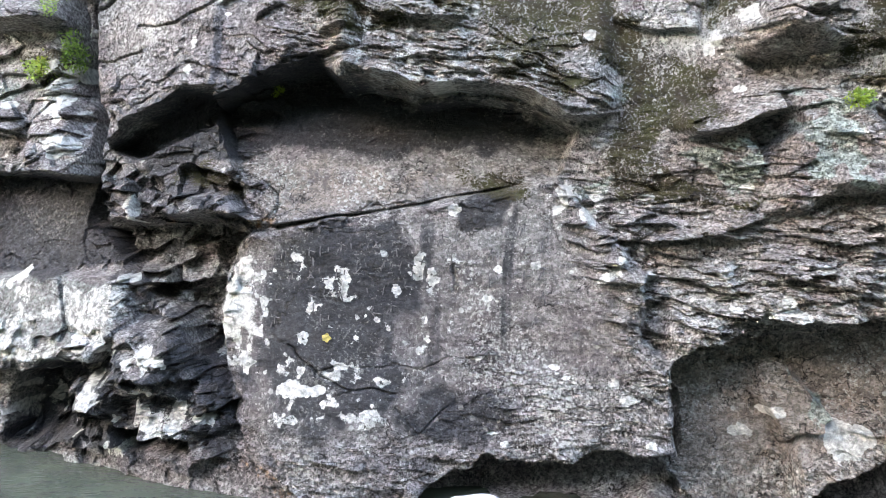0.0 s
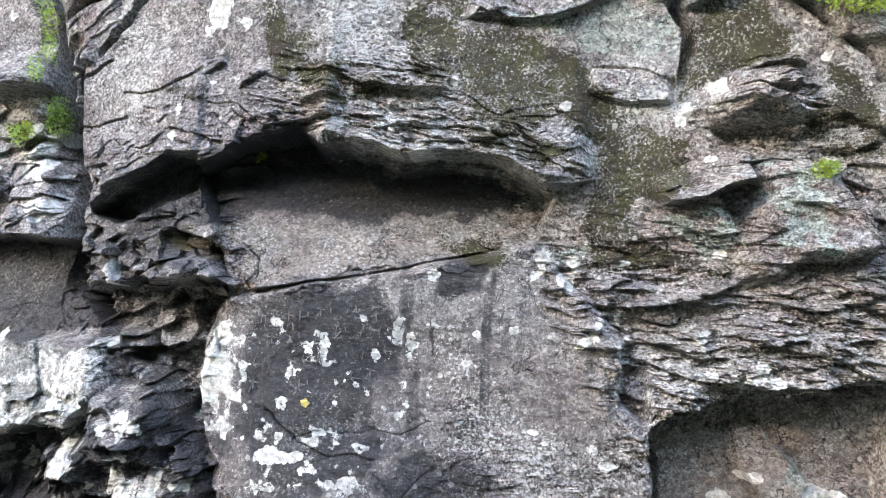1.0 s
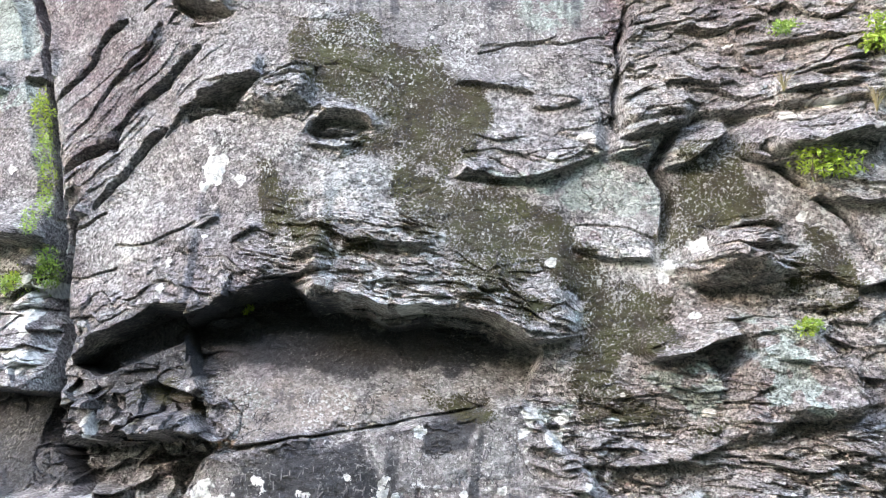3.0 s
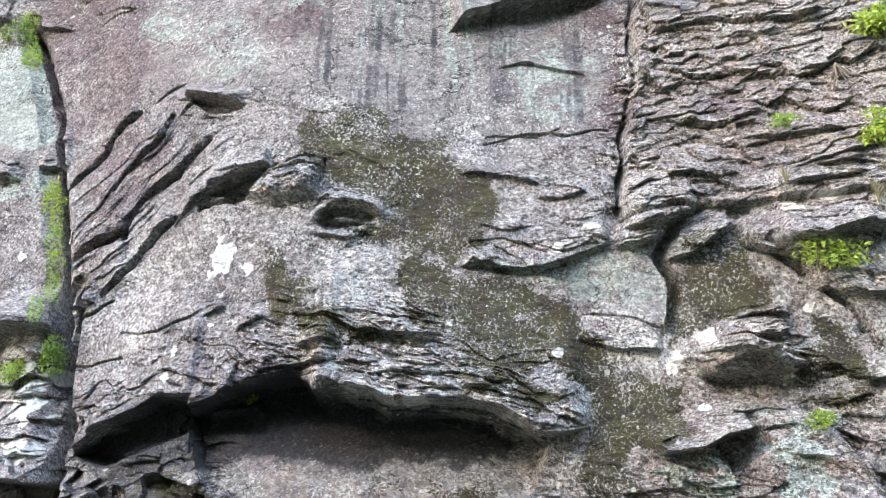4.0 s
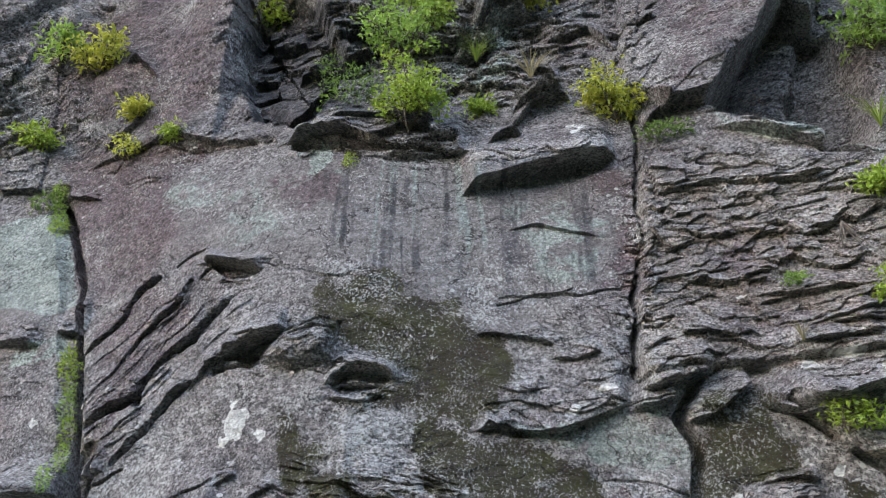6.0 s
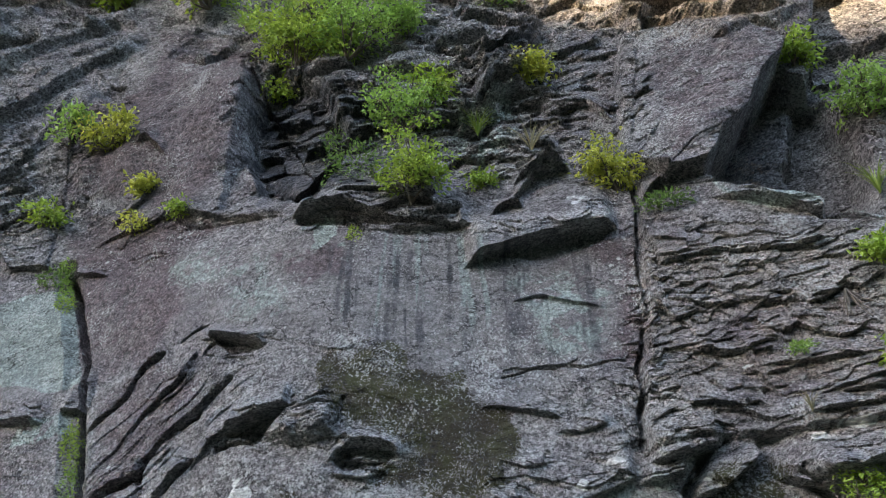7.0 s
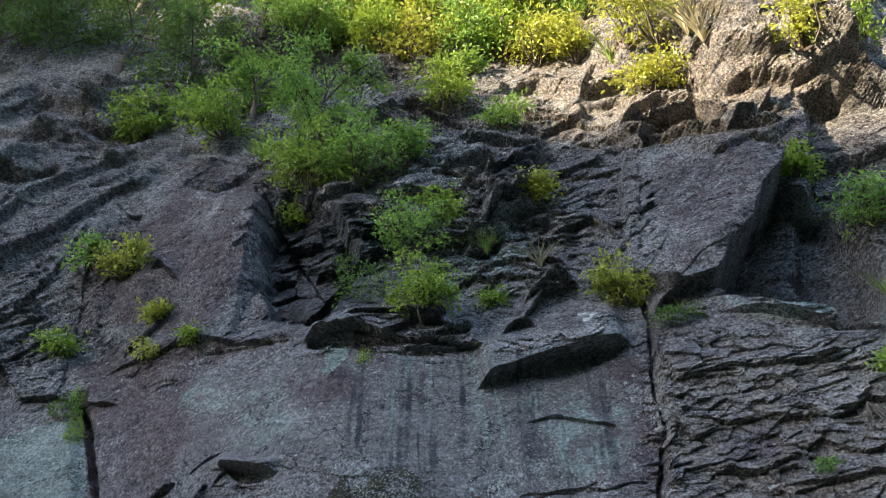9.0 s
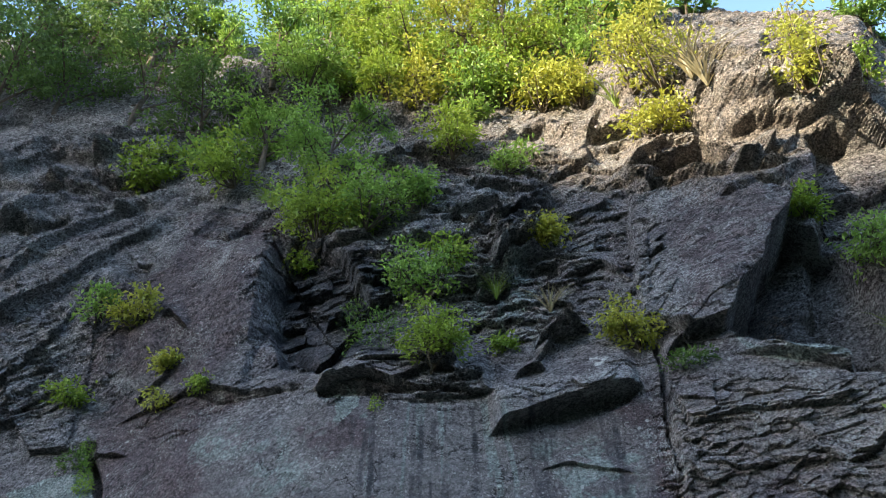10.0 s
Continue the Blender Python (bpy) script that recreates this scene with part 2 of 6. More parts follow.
def rows_of_height():
    z, rows = -1.2, []
    while z < 23.5:
        rows.append(z)
        z += 0.02 if z < -0.1 else min(0.0080 * (1 + ((z - 2) / 5.5) ** 2), 0.06)
    return np.array(rows)


def columns_of_width():
    mid = np.arange(-1.15, 1.1501, 0.0031)
    side, u, step = [], mid[-1], 0.0031
    while u < 2.6:
        step = min(step * 1.25, 0.12)
        u += step
        side.append(u)
    side = np.array(side)
    return np.concatenate([-side[::-1], mid, side])


ZR, UC = rows_of_height(), columns_of_width()


def half_width(z):
    return 0.6 * np.sqrt((5.3 + 0.1 * np.abs(z)) ** 2 + (z - 2) ** 2)


Z = np.repeat(ZR[:, None], len(UC), 1)
X = UC[None, :] * half_width(ZR)[:, None]
D = np.zeros_like(X)  # how far the rock stands out from the large form
SAG = np.zeros_like(X)  # how far a lip hangs down
QUIET = np.zeros_like(X)  # where the face is clean and flat
RAG = np.zeros_like(X)  # where edges make the rock more broken
COATS = {k: np.zeros_like(X) for k in ("moss", "lichen", "wet_shade", "pale", "rust", "tan", "plum")}


def window(x0, x1, z0, z1):
    """The part of the grid that holds that stretch of the wall."""
    a, b = np.searchsorted(ZR, [z0, z1])
    a, b = max(a - 1, 0), min(b + 1, len(ZR))
    w = half_width(ZR[a:b]) if b > a else np.array([1.0])
    c = np.searchsorted(UC, min(x0 / w.min(), x0 / w.max()))
    d = np.searchsorted(UC, max(x1 / w.min(), x1 / w.max()))
    return slice(a, b), slice(max(c - 1, 0), min(d + 1, len(UC)))


def to_line(px, pz, pts, closed=False):
    """Distance from a bent line, and for a closed one whether a place is inside."""
    best, inside = np.full(px.shape, 1e9), np.zeros(px.shape, bool)
    ends = list(zip(pts, pts[1:] + pts[:1])) if closed else list(zip(pts, pts[1:]))
    for (ax, az), (bx, bz) in ends:
        dx, dz = bx - ax, bz - az
        t = np.clip(((px - ax) * dx + (pz - az) * dz) / (dx * dx + dz * dz + 1e-12), 0, 1)
        best = np.minimum(best, np.hypot(px - ax - t * dx, pz - az - t * dz))
        if closed and abs(dz) > 1e-9:
            inside ^= ((az > pz) != (bz > pz)) & (px < dx * (pz - az) / dz + ax)
    return best, inside


def around(pts, more):
    xs, zs = [p[0] for p in pts], [p[1] for p in pts]
    return window(min(xs) - more, max(xs) + more, min(zs) - more, max(zs) + more)


SEED = [0]


def quiet(pts, much=0.85):
    """A clean face, where the rock has split along one plane."""
    w, _, _, m = inside_of(pts, 0.2, 0.04)
    QUIET[w] = np.maximum(QUIET[w], much * m)


def seeded():
    SEED[0] += 7
    return SEED[0]


def lip(pts, out, up, power=1.0, jag=0.02, end=0.25, sag=0.04, under=0.12):
    """A ledge that stands out along its lower edge and dies away upwards."""
    n = seeded()
    xs = [p[0] for p in pts]
    a, b = min(xs), max(xs)
    w = window(a, b, min(p[1] for p in pts) - 0.2, max(p[1] for p in pts) + up + 0.2)
    x, z = X[w], Z[w]
    order = sorted(pts)
    edge = np.interp(x, [p[0] for p in order], [p[1] for p in order]) + jag * rough(x * 4 / (1 + 0.12 * np.abs(z)), z * 1.5 + n, 3, n)
    s = (z - edge) / up
    e = end * (b - a)
    near = ramp(x, a, a + e) * (1 - ramp(x, b - e, b))
    below = np.clip(1 + (z - edge) / (under * out), 0, 1)
    add = np.where(s >= 0, np.clip(1 - s, 0, 1) ** power, below) * near * out
    D[w] += add
    SAG[w] += sag * add
    RAG[w] = np.maximum(RAG[w], near * np.where(s >= 0, np.clip(1 - s * up / (0.5 * up + 0.1), 0, 1), below))


def block(pts, out, tx=0.0, tz=0.0, soft=0.04, jag=0.03):
    """A mass with its own outline that stands out from the wall (or, with out below 0, is hollowed from it); tx and tz tilt its face."""
    n = seeded()
    w = around(pts, 0.1 + soft)
    x, z = X[w], Z[w]
    wob = jag * rough(x * 4, z * 4, 3, n)
    d, inside = to_line(x + wob, z + jag * rough(x * 4 + 50, z * 4, 3, n + 1), pts, True)
    m = ramp(np.where(inside, d, -d), -soft / 2, soft / 2)
    cx, cz = sum(p[0] for p in pts) / len(pts), sum(p[1] for p in pts) / len(pts)
    D[w] += m * (out + tx * (x - cx) + tz * (z - cz))
    RAG[w] = np.maximum(RAG[w], 0.8 * (1 - ramp(d, 0.02, 0.22)))


def hewn(pts, nose, out, cut=1.0, jag=0.015):
    """An angular mass of flat faces that rise from an outline to a nose; cut below 1 leaves it a flat front."""
    n = seeded()
    w = around(pts, 0.05)
    x, z = X[w], Z[w]
    px, pz = x + jag * rough(x * 4, z * 4, 3, n), z + jag * rough(x * 4 + 30, z * 4, 3, n + 1)
    rise = np.full(x.shape, 9.0)
    for (ax, az), (bx, bz) in zip(pts, pts[1:] + pts[:1]):
        dx, dz = bx - ax, bz - az
        full = (nose[0] - ax) * dz - (nose[1] - az) * dx
        rise = np.minimum(rise, ((px - ax) * dz - (pz - az) * dx) / full)
    D[w] += out * np.clip(rise, 0, cut) / cut
    RAG[w] = np.maximum(RAG[w], 0.5 * ((rise > 0) & (rise < 0.3)))


def gash(pts, wide, deep, jag=0.02):
    """A crack."""
    n = seeded()
    w = around(pts, wide + jag + 0.05)
    x, z = X[w], Z[w]
    d, _ = to_line(x + jag * rough(x * 6, z * 6, 3, n), z + jag * rough(x * 6, z * 6 + 40, 3, n + 3), pts)
    D[w] -= deep * np.clip(1 - (d / wide) ** 2, 0, 1) * (0.75 + 0.25 * bumps(x * 4, z * 4, n + 9))


def inside_of(pts, soft, jag):
    n = seeded()
    w = around(pts, soft + jag)
    x, z = X[w], Z[w]
    d, inside = to_line(x + jag * rough(x * 3, z * 3, 3, n), z + jag * rough(x * 3 + 70, z * 3, 3, n + 5), pts, True)
    return w, x, z, ramp(np.where(inside, d, -d), -soft / 2, soft / 2)


def strata(pts, thick, out, dip=0.0, soft=0.25):
    """Thin beds that break off as small ledges; dip is their fall to the right."""
    n = seeded()
    w, x, z, m = inside_of(pts, soft, 0.1)
    for k, (th, o) in enumerate(((thick * 1.6, out), (thick * 0.8, out * 0.6), (thick * 0.4, out * 0.4))):
        c = (z + dip * x + 0.8 * thick * rough(x * 1.5, z * 1.5, 3, n + k) + 0.35 * th * rough(x * 0.5 / th, z * 0.5 / th, 2, n + 40 + k)) / th
        bed = np.floor(c)
        f = c - bed
        along = x * 0.42 / th + 31.7 * hashed(bed, bed * 0, n + 5)
        piece = bumps(along, bed * 3.1, n + 11 + k) + 0.6 * bumps(along * 2.7, bed * 5.3, n + 17 + k)
        here = ramp(piece, -0.1, 0.35) * (0.35 + 0.65 * hashed(bed, np.floor(along * 0.7), n + 3))
        D[w] += m * o * here * (1 - f) * ramp(f, -0.06, 0.05)


def broken(pts, size, out, flat=1.6, soft=0.15):
    """Blocky, broken rock: facets with steps between them."""
    n = seeded()
    w, x, z, m = inside_of(pts, soft, 0.08)
    px, pz = x / (size * flat) + 0.35 * bumps(x * 2, z * 2, n), z / size + 0.35 * bumps(x * 2, z * 2, n + 1)
    i, j = np.floor(px), np.floor(pz)
    best, high = np.full(x.shape, 1e9), np.zeros(x.shape)
    for di in (-1, 0, 1):
        for dj in (-1, 0, 1):
            a, b = i + di, j + dj
            qx, qz = a + hashed(a, b, n), b + hashed(a, b, n + 1)
            d = (px - qx) ** 2 + (pz - qz) ** 2
            h = 2 * hashed(a, b, n + 2) - 1 + 1.2 * (hashed(a, b, n + 3) - 0.5) * (px - qx) - 1.4 * hashed(a, b, n + 4) * (pz - qz)
            high = np.where(d < best, h, high)
            best = np.minimum(best, d)
    D[w] += m * out * high


def coat(kind, pts, much=1.0, soft=0.15, jag=0.06, gaps=0.0, grain=9.0):
    """Growth, stain, bare stone or painted-in shade of one kind over a stretch of the wall; gaps from 0 (whole) to 1
    (scattered).
    """
    n = seeded()
    w, x, z, m = inside_of(pts, soft, jag)
    if gaps:
        m = m * ramp(rough(x * grain, z * grain, 3, n, 0.6), gaps * 1.2 - 0.9, gaps * 1.2 - 0.2)
    COATS[kind][w] = np.maximum(COATS[kind][w], m * much)


def spot(kind, x0, z0, r, tall=1.0, grain=5.0):
    """A single patch with a ragged rim."""
    n = seeded()
    w = window(x0 - 2 * r, x0 + 2 * r, z0 - 2 * r * tall, z0 + 2 * r * tall)
    x, z = X[w], Z[w]
    d = np.hypot(x - x0, (z - z0) / tall) / r + 0.45 * rough((x - x0) * grain * 0.3 / r, (z - z0) * grain * 0.3 / r, 3, n)
    COATS[kind][w] = np.maximum(COATS[kind][w], 1 - ramp(d, 0.7, 1.0))


def streaks(kind, pts, much, wide=0.06, seed=3):
    """Run-down marks of water."""
    w, x, z, m = inside_of(pts, 0.3, 0.08)
    v = rough(x / wide + 0.6 * bumps(x * 3, z * 1.5, seed), z * 0.55, 3, seed)
    COATS[kind][w] = np.maximum(COATS[kind][w], m * much * ramp(v, -0.1, 0.7))


def softened(a, times):
    for _ in range(times):
        b = a.copy()
        b[1:-1] = 0.25 * a[:-2] + 0.5 * a[1:-1] + 0.25 * a[2:]
        a = b.copy()
        a[:, 1:-1] = 0.25 * b[:, :-2] + 0.5 * b[:, 1:-1] + 0.25 * b[:, 2:]
    return a


def wear():
    """Takes the edge off all that has been cut so far on the weathered upper wall."""
    high, top = ramp(Z, 8.0, 10.0), ramp(Z, 10.3, 12.0)
    once = softened(D, 1)
    D[:] = D * (1 - high) + once * high * (1 - top) + softened(once, 4) * top


def flakes(size, out, flat, dip, seed, much, warp=0.5):
    """Small flat chips and steps all over the face, laid along the beds; much is a map of their strength."""
    along, across = X + 0.3 * dip * Z, Z + dip * X
    wx, wz = rough(X * 0.6 / size, Z * 0.6 / size, 2, seed), rough(X * 0.6 / size + 9, Z * 0.6 / size, 2, seed + 1)
    px, pz = along / (size * flat) + warp * wx, across / size + warp * wz
    i, j = np.floor(px), np.floor(pz)
    best, high = np.full(X.shape, 1e9), np.zeros(X.shape)
    for di in (-1, 0, 1):
        for dj in (-1, 0, 1):
            a, b = i + di, j + dj
            qx, qz = a + hashed(a, b, seed), b + hashed(a, b, seed + 1)
            d = (px - qx) ** 2 + (pz - qz) ** 2
            h = 2 * hashed(a, b, seed + 2) - 1 + 1.4 * (hashed(a, b, seed + 3) - 0.5) * (px - qx) - 1.1 * hashed(a, b, seed + 4) * (pz - qz)
            high = np.where(d < best, h, high)
            best = np.minimum(best, d)
    D[:] += much * out * high


def face_y(x, z):
    """The depth of the finished face at that place."""
    i = min(int(np.searchsorted(ZR, z)), len(ZR) - 1)
    j = min(int(np.searchsorted(UC, x / half_width(ZR[i]))), len(UC) - 1)
    return float(base_y(X[i, j], Z[i, j]) - D[i, j])


# lower part: the foot of the wall at the water
block([(-3.99, 2.23), (-3.25, 2.17), (-2.66, 2.14), (-2.48, 1.78), (-2.34, 1.41), (-3.22, 1.41), (-4.08, 1.42)], -0.24, 0, -0.5)
block([(-3.99, 1.36), (-3.15, 1.41), (-2.81, 1.41), (-2.3, 1.41), (-2.16, 1.14), (-2.48, 0.79), (-3.12, 0.68), (-3.84, 0.66)], 0.14, 0, -0.35)
gash([(-2.87, 1.42), (-2.74, 1.07), (-2.73, 0.95)], 0.015, 0.06)
block([(-3.43, 0.45), (-2.96, 0.73), (-2.79, 0.63), (-2.74, 0.19), (-3.45, 0.07)], -0.4, 0, 0, soft=0.1, jag=0.06)
block([(-2.37, 0.35), (-1.75, 0.34), (-1.7, 0.23), (-2.24, 0.17)], -0.35)
block([(-2.27, 1.05), (-1.7, 1.13), (-1.67, 0.77), (-1.83, 0.64), (-2.29, 0.62)], 0.2, 0, -0.2, soft=0.12)
block([(-2.7, 0.6), (-2.19, 0.76), (-2.27, 0.47), (-2.61, 0.4)], 0.12, 0, -0.2, soft=0.08)
lip([(-2.71, 0.23), (-2.3, 0.2), (-1.85, 0.2), (-1.32, 0.31)], 0.12, 0.2)
block([(-2.09, 0.59), (-1.46, 0.85), (-1.41, 0.44), (-1.97, 0.25)], 0.1, 0, -0.4, soft=0.1)
broken([(-4.06, 1.0), (-2.31, 0.99), (-1.75, 1.16), (-1.45, 0.83), (-1.31, 0.28), (-1.89, 0.08), (-3.55, 0.03), (-4.03, -0.02)], 0.11, 0.07)
hewn([(-3.75, 1.4), (-2.75, 1.44), (-2.24, 1.45), (-2.22, 1.12), (-2.36, 0.8), (-2.79, 0.72), (-3.13, 0.72), (-3.85, 0.61)], (-2.8, 1.05), 0.12, 0.2)
hewn([(-2.35, 1.13), (-1.72, 1.18), (-1.63, 0.95), (-1.86, 0.68), (-2.33, 0.69)], (-2.0, 0.9), 0.16, 0.4)
hewn([(-2.69, 0.66), (-2.35, 0.71), (-2.25, 0.57), (-2.4, 0.41), (-2.66, 0.43)], (-2.45, 0.57), 0.14, 0.5)
strata([(-2.38, 0.89), (-1.74, 1.01), (-1.42, 0.66), (-1.42, 0.32), (-2.32, 0.15)], 0.05, 0.05, -0.05)
# dark cleft between the pillar and the inscribed slab
gash([(-2.75, 3.67), (-2.7, 3.03), (-2.65, 2.55), (-2.6, 2.2), (-2.51, 1.86)], 0.06, 0.42)
gash([(-2.78, 3.68), (-2.77, 3.06), (-2.71, 2.56), (-2.67, 2.21), (-2.67, 1.86)], 0.14, 0.2)
block([(-2.6, 1.73), (-1.92, 1.85), (-1.33, 1.77), (-1.48, 1.48), (-1.52, 1.17), (-1.44, 0.72), (-1.63, 0.87), (-1.8, 1.16), (-2.26, 1.45)], -0.38, 0, 0, soft=0.1)
broken([(-2.67, 2.21), (-1.38, 2.18), (-1.29, 1.79), (-1.62, 1.28), (-1.45, 0.56), (-1.72, 0.89), (-2.41, 1.48), (-2.71, 1.77)], 0.1, 0.1)
block([(-2.26, 1.46), (-1.95, 1.5), (-1.93, 1.38), (-2.12, 1.34)], 0.3, 0, -0.6, soft=0.04)
block([(-2.44, 2.07), (-2.21, 2.07), (-2.16, 1.8), (-2.4, 1.82)], 0.14, soft=0.05)
block([(-2.04, 1.8), (-1.81, 1.98), (-1.4, 2.0), (-1.2, 1.84), (-1.53, 1.88)], 0.28, 0, -0.3, soft=0.05)
block([(-1.93, 1.61), (-1.63, 1.66), (-1.47, 1.4), (-1.86, 1.3)], 0.12)
# left pillar above
lip([(-3.92, 3.38), (-3.19, 3.37), (-2.91, 3.33), (-2.8, 3.26)], 0.22, 0.35)
lip([(-3.9, 2.54), (-3.54, 2.55), (-3.29, 2.48)], 0.15, 0.3)
lip([(-3.37, 2.19), (-3.04, 2.16), (-2.53, 2.18)], 0.3, 0.62, 0.8)
lip([(-3.22, 2.79), (-2.99, 2.82), (-2.77, 2.8)], 0.1, 0.2)
broken([(-4.07, 3.39), (-2.86, 3.25), (-2.68, 2.2), (-3.16, 2.2), (-4.01, 2.51)], 0.13, 0.06)
# the niche, and the rock that hangs over it
block([(-1.59, 2.62), (-1.34, 2.72), (-1.13, 2.83), (-0.82, 2.90), (-0.66, 2.76), (-0.29, 2.77), (-0.12, 2.68), (0.08, 2.71), (0.34, 2.7), (0.56, 2.64), (0.72, 2.54), (0.9, 2.44), (0.78, 2.14), (0.52, 2.07), (0.31, 2.01), (-0.13, 1.95), (-0.65, 1.87), (-1.11, 1.79), (-1.28, 2.02), (-1.46, 2.33)], -0.27, 0, -0.62, soft=0.025, jag=0.01)
block([(-2.45, 2.36), (-2.25, 2.53), (-1.98, 2.63), (-1.79, 2.74), (-1.57, 2.73), (-1.58, 2.5), (-1.9, 2.38), (-2.21, 2.27)], -0.27, 0.1, -0.2, soft=0.04, jag=0.012)
lip([(-2.5, 2.34), (-2.37, 2.39), (-2.2, 2.53), (-1.93, 2.62), (-1.75, 2.72), (-1.5, 2.75)], 0.17, 1.1, 1.2, 0.012, 0.08, 0.02, 0.05)
lip([(-1.62, 2.68), (-1.31, 2.72), (-1.11, 2.82), (-0.88, 2.90), (-0.66, 2.95), (-0.5, 2.98)], 0.15, 0.8, 1.2, 0.012, 0.12, 0.02, 0.05)
lip([(-0.78, 2.72), (-0.46, 2.74), (-0.28, 2.72), (-0.12, 2.63), (0.08, 2.66), (0.33, 2.64), (0.55, 2.59), (0.71, 2.5), (1.04, 2.52), (1.2, 2.55)], 0.27, 1.3, 1.4, 0.02, 0.1, 0.02, 0.05)
hewn([(-1.56, 2.64), (-1.3, 2.74), (-1.16, 2.70), (-1.34, 2.6), (-1.5, 2.57)], (-1.35, 2.66), 0.2)
hewn([(-0.82, 2.98), (-0.6, 3.02), (-0.45, 2.9), (-0.62, 2.72), (-0.8, 2.82)], (-0.62, 2.84), 0.14)
hewn([(-0.2, 2.78), (0.12, 2.86), (0.42, 2.78), (0.2, 2.62), (-0.14, 2.6)], (0.1, 2.68), 0.1)
hewn([(0.42, 2.74), (0.7, 2.72), (0.98, 2.56), (0.72, 2.46), (0.5, 2.56)], (0.66, 2.55), 0.1)
gash([(-1.2, 2.1), (-1.1, 2.02), (-1.08, 1.86)], 0.01, 0.03)
# inscribed slab
block([(-1.26, 1.75), (-1.05, 1.79), (-0.62, 1.87), (-0.13, 1.94), (0.45, 2.04), (0.75, 2.12), (1.01, 1.81), (1.29, 1.53), (1.26, 1.11), (1.42, 0.98), (1.46, 0.43), (1.15, 0.37), (0.45, 0.3), (0.1, 0.25), (-0.26, 0.01), (-0.85, 0.06), (-1.28, 0.35), (-1.42, 0.89), (-1.47, 1.19), (-1.36, 1.53)], 0.13, 0.02, -0.03, soft=0.06, jag=0.015)
gash([(-1.08, 1.79), (-0.63, 1.87), (-0.13, 1.95), (0.45, 2.05), (0.76, 2.13)], 0.012, 0.06, 0.012)
block([(-0.2, -0.1), (0.0, 0.12), (0.3, 0.27), (0.64, 0.26), (1.1, 0.36), (1.47, 0.34), (1.55, 0.06)], -0.4, 0, -0.6, soft=0.09, jag=0.06)
gash([(-0.97, 1.03), (-0.78, 0.86), (-0.55, 0.76), (-0.26, 0.73)], 0.012, 0.03)
gash([(-0.78, 0.86), (-0.63, 0.9), (-0.27, 0.91)], 0.01, 0.02)
gash([(-0.3, 0.94), (-0.12, 0.91), (0.09, 0.95)], 0.008, 0.02)
gash([(-0.26, 0.66), (-0.12, 0.49), (0.09, 0.67)], 0.01, 0.02)
lip([(0.16, 0.98), (0.27, 1.0), (0.4, 0.99)], 0.02, 0.06)
strata([(0.38, 0.81), (1.47, 0.97), (1.49, 0.41), (0.9, 0.11), (0.38, 0.39)], 0.045, 0.03, -0.05)
strata([(-1.23, 0.36), (0.45, 0.4), (0.1, -0.03), (-1.1, -0.07)], 0.07, 0.05, 0.1)
gash([(0.09, 1.56), (0.13, 1.48), (0.09, 1.38)], 0.02, 0.03)
# alcove beside the slab
block([(1.48, 0.93), (1.64, 1.08), (2.08, 1.17), (2.86, 1.28), (2.85, 0.02), (1.51, -0.15)], -0.32, 0, 0.08, soft=0.05)
lip([(1.39, 0.99), (1.6, 1.11), (2.07, 1.25), (2.8, 1.34)], 0.14, 0.5, 1, 0.03, 0.05)
block([(1.99, 0.93), (2.16, 0.99), (2.34, 0.77), (2.42, 0.63), (2.28, 0.55), (2.19, 0.47), (1.99, 0.75)], 0.14, 0.2, -0.1, soft=0.05)
block([(2.21, 0.41), (2.32, 0.61), (2.71, 0.67), (2.85, 0.46), (2.58, 0.27), (2.22, 0.12)], 0.18, 0, -0.3, soft=0.06)
block([(2.33, 0.21), (2.69, 0.36), (2.86, 0.43), (2.85, 0.08), (2.36, -0.06)], -0.3)
gash([(1.47, 0.97), (1.56, 0.61), (1.58, 0.31)], 0.03, 0.12)
# thin beds on the right, and the ledges above them
strata([(0.8, 1.99), (1.44, 1.89), (2.11, 1.82), (2.86, 1.9), (2.88, 1.27), (2.06, 1.23), (1.6, 1.12), (1.21, 1.05), (1.14, 1.4), (0.87, 1.6)], 0.075, 0.12, 0.06, 0.2)
strata([(0.47, 2.19), (1.45, 2.32), (2.15, 2.23), (2.09, 1.82), (1.43, 1.85), (0.8, 1.99)], 0.06, 0.05, 0.12)
lip([(1.47, 2.46), (1.56, 2.39), (1.75, 2.42), (1.9, 2.49), (2.1, 2.53)], 0.24, 0.2, 1, 0.01, 0.1)
block([(1.92, 2.44), (2.13, 2.51), (2.15, 2.43), (1.99, 2.22)], -0.16)
lip([(1.1, 1.72), (1.3, 1.7), (1.6, 1.76), (2.0, 1.88)], 0.1, 0.16, 1, 0.015, 0.12, 0.02, 0.05)
lip([(0.9, 1.5), (1.15, 1.46), (1.5, 1.5), (1.85, 1.52)], 0.07, 0.12, 1, 0.015, 0.15, 0.02, 0.05)
lip([(1.95, 1.56), (2.2, 1.5), (2.55, 1.45)], 0.07, 0.14, 1, 0.015, 0.15, 0.02, 0.05)
lip([(1.59, 2.27), (1.81, 2.17), (2.07, 2.2)], 0.06, 0.15)
block([(1.99, 1.87), (2.1, 2.35), (2.19, 2.63), (2.39, 2.64), (2.66, 2.34), (2.72, 2.06), (2.33, 2.02), (2.17, 1.9)], 0.16, 0.05, -0.1, soft=0.12)
lip([(2.23, 2.39), (2.39, 2.37), (2.53, 2.27)], 0.06, 0.1)
lip([(2.17, 2.0), (2.41, 2.01), (2.77, 2.08)], 0.1, 0.2)
